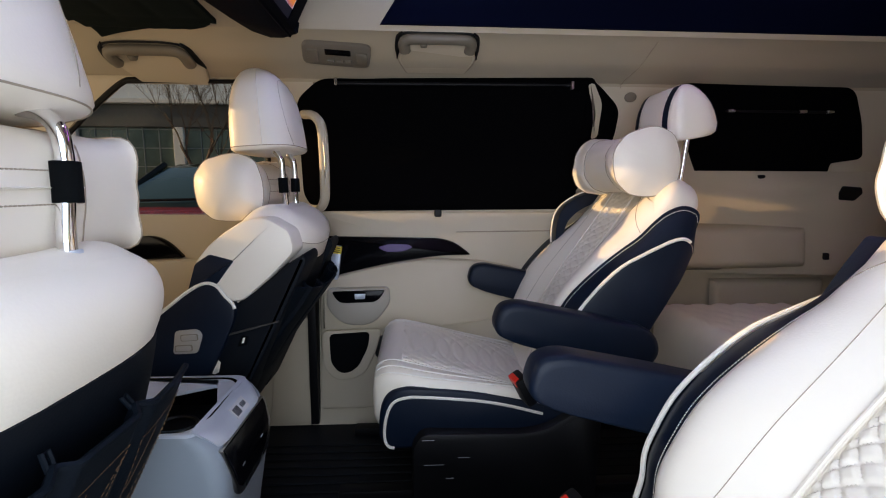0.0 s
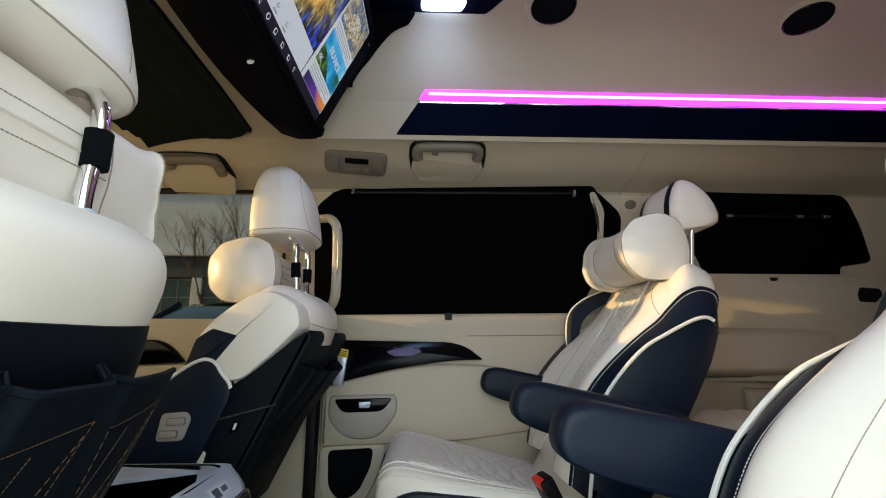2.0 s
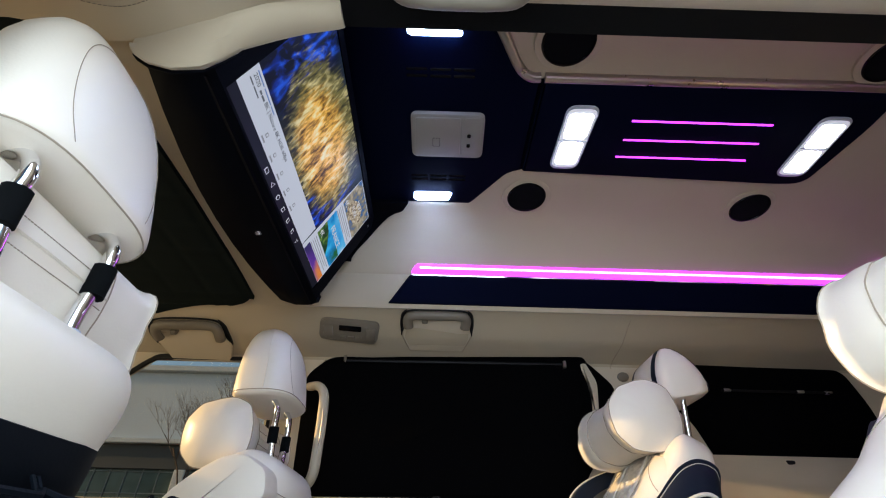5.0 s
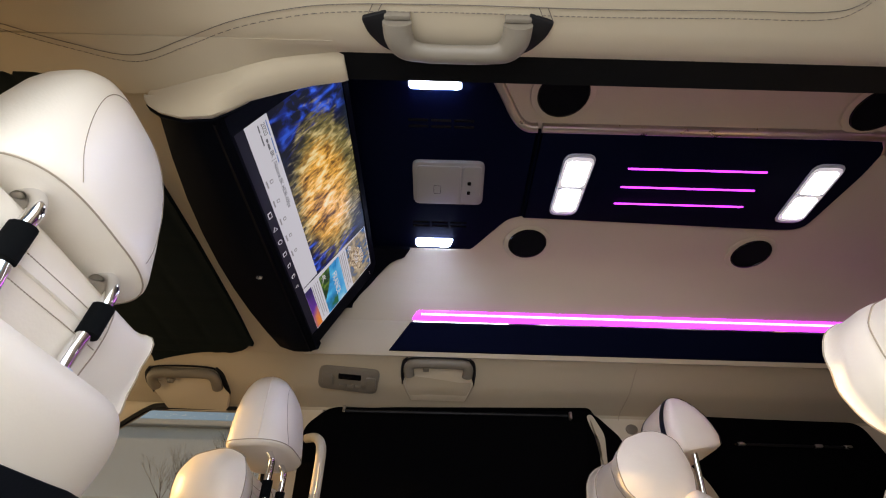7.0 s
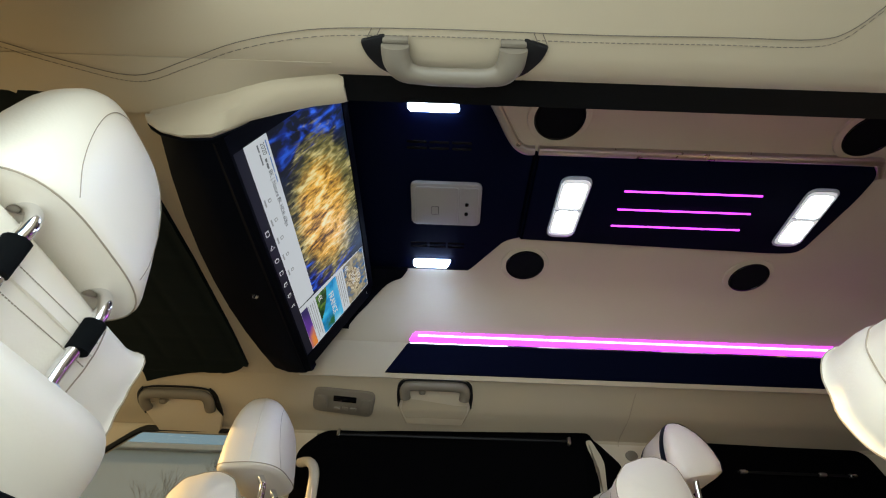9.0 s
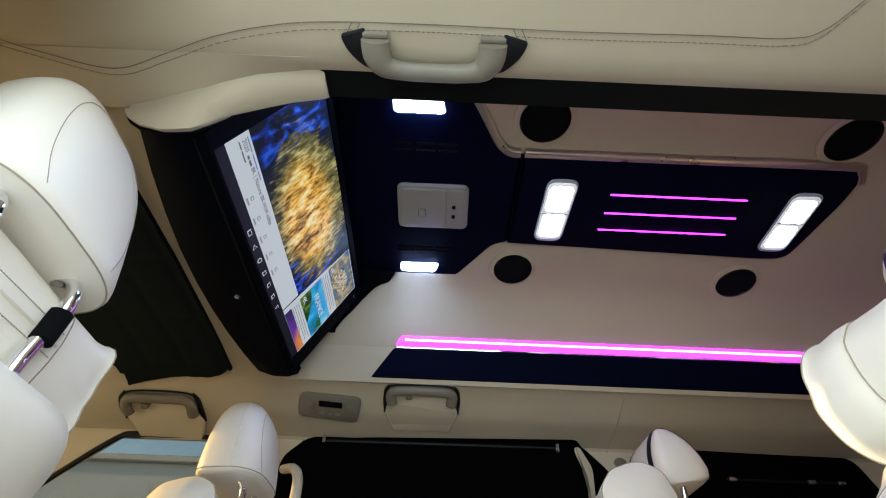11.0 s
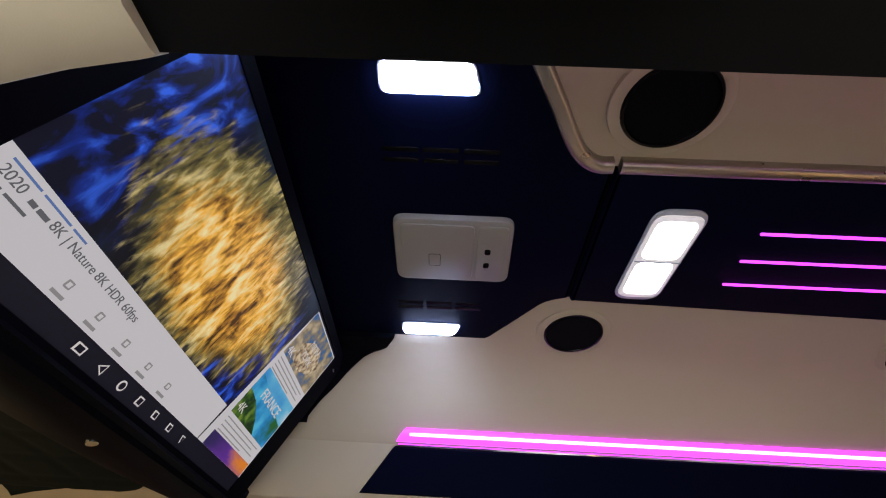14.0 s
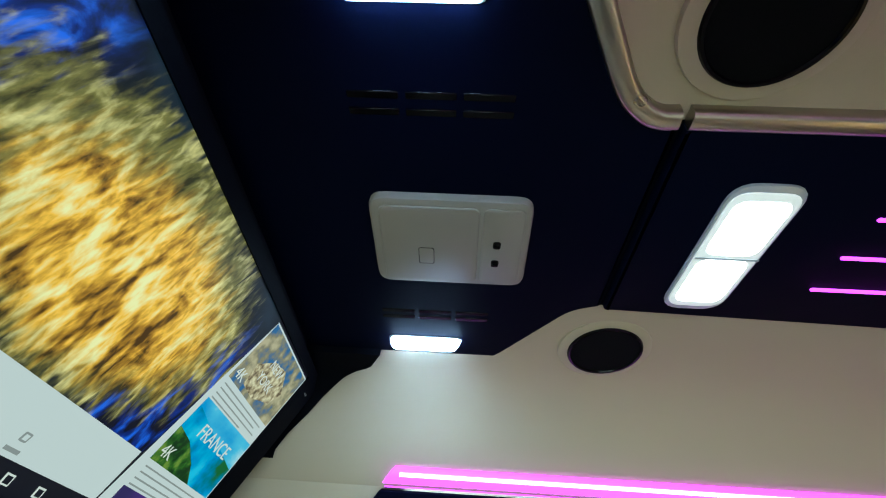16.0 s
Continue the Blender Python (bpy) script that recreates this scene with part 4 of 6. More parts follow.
# ---- seats ----
class Back:
    """A reclined backrest facing -x: P(s, th, off) is a place on its skin; s from 0 (hip) to 1 (top), th 90 front, 0 the +y side."""
    def __init__(self, hip, rec, length, wtab, ttab, bolster=0.03, rear=0.0, lead=0.0, thin=((0, 1.0), (1, 1.0))):
        self.thin = thin
        self.hip, self.len, self.wt, self.tt, self.b, self.rear, self.lead = Vector(hip), length, wtab, ttab, bolster, rear, lead
        a = radians(rec)
        self.u, self.n = Vector((math.sin(a), 0, math.cos(a))), Vector((-math.cos(a), 0, math.sin(a)))

    def P(self, s, th, off=0.0):
        k = 1.0
        if s > 0.86:
            k = max(0.0, 1 - ((s - 0.86) / 0.14) ** 3.0) ** (1 / 3.0)
        w, t = interp(s, self.wt), interp(s, self.tt)
        w = w * (0.62 + 0.38 * k) + off
        c, d = math.cos(radians(th)), math.sin(radians(th))
        t = t * k * (interp(s, self.thin) if d < 0 else 1.0) + off
        y, n = w * spow(c, 0.62), t * spow(d, 0.62)
        r = min(1.0, abs(y) / max(w, 1e-6))
        if d > 0:
            n += self.b * k * (r ** 2.5 - 0.35) * (1 - 0.4 * s) + self.lead * k * d ** 0.3 * max(0.0, min(1.0, s / 0.3, (1.0 - s) / 0.35))
        else:
            n -= self.rear * k * (1 - r ** 2.5)
        return self.hip + self.u * (s * self.len) + self.n * n + Vector((0, y, 0))

    def shell(self, n=44):
        ss = [0.0, 0.02, 0.06] + span(0.1, 0.86, 12) + [0.89, 0.92, 0.945, 0.965, 0.98, 0.99, 0.997, 1.0]
        return loft([[self.P(s, 360 * k / n) for k in range(n)] for s in ss])

    def patch(self, fs, ths, ns=24, nt=14, off=0.004, thick=0.01, fn=None):
        """fs(v) -> (s0, s1) over the angles ths (a, b)."""
        def f(u, v, o):
            th = ths[0] + (ths[1] - ths[0]) * v
            s0, s1 = fs(v)
            e = min(1.0, 8 * min(u, 1 - u, v, 1 - v))
            lift = off * (0.3 + 0.7 * e ** 0.5)
            s = s0 + (s1 - s0) * u
            return self.P(s, th, lift + o + (fn(s, th) if fn else 0))
        return sheet(f, span(0, 1, ns), span(0, 1, nt), thick)


def quilt(a, b, depth=0.004):
    """Diamond stitching: deep along two families of lines."""
    f = lambda q: min(1.0, abs(math.sin(math.pi * q)) * 1.6)
    return -depth * (1 - min(f(a + b), f(a - b)))


def headrest(parent, at, rec, half, table, ey=0.62, under=((-1, 1.0), (1, 1.0))):
    """A D-shaped headrest lofted upwards, rounder behind (+x); table: height, depth and width shares."""
    a = radians(rec)
    hx, hy, hz = half
    def H(zn, w, off=0.0):
        kx, ky = interp(zn, [(t[0], t[1]) for t in table]), interp(zn, [(t[0], t[2]) for t in table])
        c = math.cos(w)
        x = (hx * kx + off) * (spow(c, 0.85) if c > 0 else spow(c, 0.45) * 0.75)
        if c > 0:
            x *= interp(zn, under)
        y = (hy * ky + off) * spow(math.sin(w), ey)
        z = zn * hz
        return Vector((at[0] + x * math.cos(a) + z * math.sin(a), at[1] + y, at[2] + z * math.cos(a) - x * math.sin(a)))
    zs = [t[0] for t in table]
    h = part("headrest", loft([[H(z, 2 * math.pi * k / 44) for k in range(44)] for z in zs]), CREAM, parent, "cream leather headrest")
    return h, H


TALL = [(-1.0, 0.80, 0.86), (-0.985, 0.93, 0.95), (-0.94, 0.99, 0.99), (-0.85, 1.0, 1.0), (-0.5, 0.99, 0.97), (-0.1, 0.95, 0.925), (0.25, 0.87, 0.86), (0.5, 0.77, 0.78), (0.7, 0.64, 0.68), (0.85, 0.50, 0.56), (0.94, 0.36, 0.44), (0.985, 0.22, 0.36), (1.0, 0.05, 0.10)]
WING = [(-1.0, 0.70, 0.90), (-0.97, 0.90, 0.96), (-0.88, 0.99, 0.99), (-0.6, 1.0, 1.0), (-0.2, 0.95, 1.0), (0.15, 0.85, 0.98), (0.45, 0.70, 0.95), (0.7, 0.53, 0.89), (0.88, 0.36, 0.82), (0.96, 0.24, 0.74), (1.0, 0.08, 0.60)]


def seam(parent, pts, r=0.0016, mat=SEAM):
    return part("seam", tube(pts, r, 5), mat, parent)


def neck_pillow(label, half_len, r, at, square=2.3, cap=1.0, waist=0.0, group="neck pillows"):
    """A soft roll along y with pinched seams at both ends; square: how boxy its section is, cap: how far its ends bulge, waist: how full its middle is."""
    pl = thing("neck_pillow", label, "pillow", at, group)
    prof = [(-1.125, 0.0), (-1.123, 0.16), (-1.118, 0.32), (-1.108, 0.48), (-1.09, 0.63), (-1.066, 0.77), (-1.038, 0.88), (-1.012, 0.96), (-0.998, 1.0), (-0.992, 1.02), (-0.985, 1.018), (-0.972, 1.0), (-0.94, 0.985), (-0.86, 0.98), (-0.72, 0.97), (-0.60, 0.94), (-0.555, 0.905), (-0.53, 0.90), (-0.30, 0.885), (0, 0.88)]
    prof = [(-1 + (a + 1) * cap, b) if a < -1 else (a, b) for a, b in prof]
    prof = [(a, (b + (1.03 - b) * waist * min(1.0, max(0.0, (0.985 - abs(a)) / 0.06))) * (1 - 0.06 * waist * abs(a) ** 2)) for a, b in prof]
    prof = prof + [(-a, b) for a, b in prof[-2::-1]]
    girth = lambda a: interp(a, prof)
    def skin(a, b, w):
        box = (abs(math.cos(w)) ** square + abs(math.sin(w)) ** square) ** (-1 / square)
        lug = 0.05 * math.sin(2 * w) ** 4 * max(0.0, 1 - abs(abs(a) - 0.99) / 0.10) * (square - 2)
        rr = r * b * box * (1 + lug + 0.022 * math.sin(3 * w + a * 2) + 0.016 * math.cos(4 * w - 1.7 * a) + (0.007 + 0.002 * abs(a) ** 6) * math.cos(9 * w + a) + 0.006 * math.sin(13 * w + 9 * a) + 0.008 * math.sin(7 * a + 2 * w))
        return Vector((rr * math.cos(w) * 1.02, half_len * a, rr * math.sin(w)))
    part("roll", loft([[skin(a, b, 2 * math.pi * k / 64) for k in range(64)] for a, b in prof[1:-1]]), CREAM, pl)
    for s in (-1, 1):
        part("end_seam", tube([skin(s * 0.992, girth(0.992) + 0.002, 2 * math.pi * k / 48) for k in range(49)], 0.0012, 5, caps=False), SEAM, pl)
        part("end_seam", tube([skin(s * 0.545, girth(0.545) + 0.007 * (1 - waist), 2 * math.pi * k / 48) for k in range(49)], 0.0011, 5, caps=False), SEAM, pl)
    for w in (0.32, -0.12):
        stitches = bmesh.new()
        for k in range(50):
            a = -0.53 + 1.06 * k / 50
            tube([skin(a, girth(a) + 0.006, w), skin(a + 0.013, girth(a + 0.013) + 0.006, w)], 0.0008, 4, stitches)
        part("stitching", stitches, SEAM, pl)
    part("zip_fold", tube([skin(a, girth(a) + 0.003, 0.10) for a in span(-0.53, 0.53, 20)], 0.0028, 6, flat=0.5), CREAM, pl)
    return pl


def captain_seat(side, rec, drop=0.0, sink=0.0):
    """A second-row seat facing -x, centred on y 0; side +1: its inner edge looks to -y."""
    seat = thing("captain_seat", "cream and navy leather captain seat with white piping and armrests", "seat", group="captain seats")
    # cushion
    X0, X1, HW = 0.082, 0.66, 0.262
    def C(s, th, off=0.0):
        x = X0 + (X1 - X0) * s
        k = (1 - (1 - min(1, s / 0.16)) ** 2.6) ** (1 / 2.6)
        c, d = math.cos(radians(th)), math.sin(radians(th))
        w = HW * (0.86 + 0.14 * min(1, s / 0.25) ** 0.5) * (0.90 + 0.10 * k) + off
        y = w * spow(c, 0.42)
        r = min(1, abs(y) / w)
        rim = r ** 4 * 0.8 if y * side < 0 else 0.0
        top = 0.420 - 0.045 * s - 0.115 * max(0.0, s - 0.08) * (1 - rim) - drop
        bot = 0.195
        cz, hz = (top + bot) / 2, (top - bot) / 2
        z = cz + (hz * (0.35 + 0.65 * k) + off) * spow(d, 0.5)
        if d > 0:
            z += 0.022 * (r ** 3 - 0.4) * k
        return Vector((x - off * (1 - min(1, s / 0.16)), y, z))
    ss = [0, 0.004, 0.012, 0.025, 0.045, 0.07, 0.10, 0.14] + span(0.18, 1.0, 10)
    body = part("cushion", loft([[C(s, 360 * k / 48) for k in range(48)] for s in ss]), CREAM, seat, "cream leather seat cushion")
    def cpatch(sf, ths, off, fn=None, ns=24, nt=14, thick=0.01):
        def f(u, v, o):
            s0, s1 = sf(v)
            s, th = s0 + (s1 - s0) * u, ths[0] + (ths[1] - ths[0]) * v
            e = min(1.0, 8 * min(u, 1 - u, v, 1 - v))
            return C(s, th, off * (0.3 + 0.7 * e ** 0.5) + o + (fn(s, th) if fn else 0))
        return sheet(f, span(0, 1, ns), span(0, 1, nt), thick)
    part("quilted_panel", cpatch(lambda v: (0.13, 0.93), (66, 114), 0.008, lambda s, th: quilt(s * 13, (th - 90) / 9.0, 0.0036), 170, 80), CREAM, body, "quilted cream leather insert")
    hem_c = bend([(0.101, 0.225, 0), (0.101, 0.266, 0), (0.108, 0.311, 0), (0.128, 0.344, 0), (0.162, 0.359, 0), (0.204, 0.361, 0), (0.341, 0.348, 0), (0.463, 0.325, 0), (0.57, 0.298, 0)], 4)
    pipe_c = bend([(0.140, 0.202, 0), (0.124, 0.206, 0), (0.116, 0.225, 0), (0.116, 0.258, 0), (0.125, 0.300, 0), (0.142, 0.327, 0), (0.172, 0.338, 0), (0.212, 0.339, 0), (0.339, 0.328, 0), (0.425, 0.313, 0), (0.52, 0.288, 0)], 4)
    for t in (-1, 1):
        outline = [(p.x, p.y) for p in hem_c] + [(0.60, 0.27), (0.60, 0.225), (0.30, 0.205), (0.14, 0.195), (0.115, 0.203)]
        part("side_panel", prism(outline, t * 0.215, t * 0.270, lambda u, v, h: Vector((u, h - t * 0.012 * max(0, (0.20 - u) / 0.1) ** 2, v - (0.16 * max(0.0, u - 0.14) if t == side and v > 0.24 else 0.0))), 0.012), NAVY, body, "navy leather side")
        part("piping", tube([(p.x, t * (0.270 - 0.012 * max(0, (0.20 - p.x) / 0.1) ** 2), p.y) for p in pipe_c], 0.0040, 7), PIPING, body, "white piping")
        for q in (62, 46, 30):
            part("seam", tube([C(s, q if t > 0 else 180 - q, 0.0015) for s in span(0.01, 0.78, 24)], 0.0015, 5), PIPING, body)
    # plinth with its side covers
    base = part("base", block(0.20, 0.66, -0.20, 0.20, 0.03, 0.25, 0.03, 3), BLACK, seat, "black plastic seat base")
    for t in (-1, 1):
        cov = rounded([(0.185, 0.02), (0.66, 0.02), (0.67, 0.28), (0.62, 0.312), (0.585, 0.297), (0.53, 0.262), (0.473, 0.251), (0.21, 0.255), (0.185, 0.22)], [0.05, 0.05, 0.04, 0.03, 0.02, 0.04, 0.04, 0.02, 0.02])
        part("side_cover", prism(cov, 0.20 * t, 0.298 * t, lambda u, v, h: Vector((u, h, v)), 0.015), BLACK, base, "scuffed black side cover")
        for x, z, l in ((0.21, 0.238, 0.030), (0.215, 0.172, 0.05), (0.30, 0.19, 0.03), (0.27, 0.135, 0.02)):
            part("scuff", block(x, x + l, t * 0.2975, t * 0.2985, z, z + 0.0014, 0) if t > 0 else block(x, x + l, -0.2985, -0.2975, z, z + 0.0014, 0), GREYPLATE, base)
        part("floor_rail", block(-0.02, 0.95, t * 0.17 - 0.02, t * 0.17 + 0.02, 0.001, 0.03, 0.006), BLACK, base)
    # backrest
    B = Back((0.612, 0, 0.33 - sink), rec, 0.628, [(0, 0.216), (0.15, 0.228), (0.4, 0.230), (0.7, 0.236), (0.9, 0.236), (1, 0.212)], [(0, 0.11), (0.4, 0.100), (0.7, 0.078), (0.9, 0.066), (1, 0.058)], 0.05)
    back = part("backrest", B.shell(), CREAM, seat, "cream leather backrest")
    part("lower_bolster", shifted(superq(0.075, 0.225, 0.115, 0.5, 0.4, 16, 32), pose(0.612, 0, 0.305 - sink, 0, rec, 0)), CREAM, back)
    part("quilted_panel", B.patch(lambda v: (0.10, 0.90), (82, 98), 170, 44, 0.008, 0.012, lambda s, th: quilt(s * 20, (th - 90) / 4.2, 0.0045)), CREAM, back, "quilted cream leather insert")
    at = lambda a, b, y: B.hip + B.u * a + B.n * b + Vector((0, y, 0))
    pipe = bend([(-0.015, 0.058, 0), (0.03, 0.075, 0), (0.049, 0.083, 0), (0.08, 0.102, 0), (0.119, 0.113, 0), (0.183, 0.121, 0), (0.243, 0.114, 0), (0.30, 0.100, 0), (0.347, 0.082, 0), (0.388, 0.056, 0), (0.419, 0.035, 0), (0.455, 0.008, 0), (0.474, -0.016, 0), (0.473, -0.039, 0), (0.457, -0.055, 0)], 4)
    hem = bend([(-0.015, 0.083, 0), (0.03, 0.100, 0), (0.055, 0.112, 0), (0.085, 0.128, 0), (0.125, 0.136, 0), (0.19, 0.140, 0), (0.25, 0.130, 0), (0.32, 0.108, 0), (0.380, 0.084, 0), (0.430, 0.062, 0), (0.480, 0.049, 0), (0.520, 0.034, 0), (0.552, 0.004, 0), (0.552, -0.036, 0), (0.495, -0.050, 0)], 4)
    for t in (-1, 1):
        m = (lambda q: q) if t > 0 else (lambda q: 180 - q)
        hy = lambda i: t * (0.208 + 0.034 * i / (len(hem) - 1))
        def band(i, v, o, t=t):
            p, q = pipe[i], hem[i]
            a, b, y = p.x + (q.x - p.x) * v, p.y + (0.022 if t == side else 0) * (1 - v) + (q.y - p.y) * v, t * 0.283 + (hy(i) - t * 0.283) * v
            puff = 0.005 * math.sin(math.pi * v) + o
            return at(a, b + puff * 0.5, y + t * puff * 0.8)
        part("bolster_band", sheet(band, list(range(len(pipe))), span(0, 1, 8), 0.012), NAVY, back, "navy leather bolster band")
        part("piping", tube([at(p.x, p.y + (0.027 if t == side else 0.005), t * 0.288) for p in pipe[:-5]], 0.0044, 8), PIPING, back, "white piping")
        stitches = bmesh.new()
        for i in range(0, len(hem) - 3):
            for f in (0.0, 0.33, 0.66):
                p0, p1 = [band(i, 0.90, 0.0015) * (1 - g) + band(i + 1, 0.90, 0.0015) * g for g in (f, f + 0.2)]
                tube([p0, p1], 0.0009, 4, stitches)
        part("stitching", stitches, PIPING, back, "white dashed stitching")
        part("hem_welt", tube([at(q.x, q.y, hy(i)) for i, q in enumerate(hem)], 0.0042, 7), NAVY, back)
        outline = [(p.x, p.y) for p in pipe] + rounded([(0.457, -0.055), (0.39, -0.066), (0.29, -0.066), (0.10, -0.062), (0.0, -0.055), (-0.01, 0.05), (0.03, 0.075)], 0.02)[6:-6]
        part("side_wing", prism(outline, t * 0.19, t * 0.285, lambda u, v, h: at(u, v, h), 0.010), NAVY, back, "navy leather side wing")
        last = 45
        def bolster(i, v, o, t=t, m=m):
            q = hem[i]
            p0, p1 = at(q.x, q.y, hy(i)), B.P(max(0.0, q.x / B.len) + 0.10 * v * i / last, m(81.5), 0.003)
            up = (0.026 + 0.008 * i / last) * (0.6 if t == side else 1.0) * math.sin(math.pi * v ** 0.7) * (1 - 0.35 * v)
            return p0 * (1 - v) + p1 * v + B.n * (up + o)
        part("bolster", sheet(bolster, list(range(last + 1)), span(0, 1, 16), 0.012), CREAM, back, "smooth cream side bolster")
        part("seam", tube([bolster(i, 0.50 + 0.16 * math.sin(i / last * 3.1), 0.0003) for i in range(last + 1)], 0.0006, 5), SEAM, back)
        part("seam", tube([bolster(37 + k, 0.02 + 0.09 * k, 0.0003) for k in range(8)], 0.0009, 5), SEAM, back)
        part("seam", tube([B.P(q, m(81.5), 0.008) for q in span(0.06, 0.92, 30)], 0.0026, 6), CREAM, back)
    if side < 0:
        strip = rounded([(0.425, 0.030), (0.50, 0.032), (0.560, 0.030), (0.566, 0.004), (0.530, 0.000), (0.440, 0.000)], 0.008)
        part("shoulder_strip", prism(strip, 0.20, 0.286, lambda u, v, h: at(u, v, h), 0.006), NAVY, back, "navy leather shoulder strip")
    else:
        arc = bend([(0.30, 0.085, 0), (0.345, 0.115, 0), (0.405, 0.142, 0), (0.452, 0.144, 0), (0.508, 0.118, 0), (0.570, 0.066, 0)], 4)
        inner = [(p.x - 0.018, p.y - 0.038) for p in arc[::-1]]
        part("shoulder_strip", prism([(p.x, p.y) for p in arc] + inner, 0.19, 0.246, lambda u, v, h: at(u, v, h), 0.006), NAVY, back, "navy leather shoulder strip")
        part("piping", tube([at(p.x, p.y, 0.244) for p in arc], 0.0045, 7), PIPING, back, "white piping")
    # armrests
    for t in (-1, 1):
        prof = rounded([(0.376, 0.548), (0.388, 0.592), (0.43, 0.602), (0.60, 0.568), (0.755, 0.532), (0.778, 0.475), (0.738, 0.425), (0.60, 0.455), (0.43, 0.503), (0.384, 0.525)], [0.02, 0.03, 0.03, 0.05, 0.03, 0.03, 0.03, 0.05, 0.04, 0.02])
        bm = bmesh.new()
        c = Vector((0.57, 0.515))
        shrink = lambda k: [(c.x + (p[0] - c.x) * (1 - k * 0.35), c.y + (p[1] - c.y) * (1 - k)) for p in prof]
        y0, y1 = (t * 0.293, t * 0.360) if t != side else (t * 0.190, t * 0.245)
        rows = [(0.22, 0.0), (0.09, 0.04), (0.025, 0.11), (0.0, 0.22), (0.0, 0.78), (0.025, 0.89), (0.09, 0.96), (0.22, 1.0)]
        loft([[Vector((p[0], y0 + (y1 - y0) * f, p[1])) for p in shrink(k)] for k, f in rows], bm=bm)
        part("armrest", bm, NAVY, seat, "navy leather armrest")
        for f in (0.18, 0.82):
            ring = [Vector((p[0], y0 + (y1 - y0) * f, p[1])) for p in shrink(0.035)]
            part("seam", tube(ring + ring[:1], 0.0013, 5, caps=False), NAVYSEAM, seat)
        part("hinge", tube([(0.735, t * 0.18, 0.48), (0.735, y0 * 0.98, 0.48)], 0.035, 16), BLACK, seat)
    # headrest with its wings
    hc = B.hip + B.u * 0.81 + B.n * 0.069
    head_ob, H = headrest(seat, (hc.x, -0.012 * side, hc.z), rec - 39.5, (0.087, 0.124, 0.076), WING, 0.36, ((-1, 0.80), (-0.85, 0.95), (-0.6, 1.0), (1, 1.0)))
    for t in (-1, 1):
        def stripe(q, y, o):
            """Round the headrest at one distance from its middle."""
            zn = math.sin(q) * 0.97
            ky = interp(zn, [(r_[0], r_[2]) for r_ in WING]) * 0.124
            sy = min(1.0, y / ky) ** (1 / 0.36)
            w = math.asin(sy)
            w = w if math.cos(q) > 0 else math.pi - w
            return H(zn, t * w, 0.0025)
        part("navy_stripe", sheet(stripe, [2 * math.pi * k / 64 for k in range(65)], span(0.068, 0.092, 3)), NAVY, head_ob, "navy leather stripe")
        part("post", tube([B.P(0.97, 90 - t * 20, -0.05) + Vector((0.036, 0, 0)), Vector((hc.x + 0.010, t * 0.085 - 0.012 * side, hc.z - 0.050))], 0.0078, 10), CHROME, seat, "chrome headrest post")
    # buckle on the inner side
    bk = part("buckle", shifted(block(-0.016, 0.016, -0.028, 0.028, -0.02, 0.06, 0.008), pose(0.475, -side * 0.278, 0.345 - drop, 0, -28, 12)), BLACK, seat, "black seat belt buckle")
    part("release_button", shifted(block(-0.0178, -0.002, -0.020, 0.020, 0.042, 0.0622, 0.003), pose(0.475, -side * 0.278, 0.345 - drop, 0, -28, 12)), RED, bk, "red release button")
    return seat


far_seat = captain_seat(1, 29)
move(far_seat, pose(0, 0.555, 0))
near_seat = captain_seat(-1, 33.5, 0.03, 0.02)
move(near_seat, pose(0.0, -0.426, 0))
neck_pillow("cream leather neck pillow on a captain seat, sunlit", 0.158, 0.087, (0.799, 0.527, 0.929), 2.2)
neck_pillow("cream leather neck pillow on a captain seat", 0.175, 0.088, (0.905, -0.400, 0.890), 2.25)


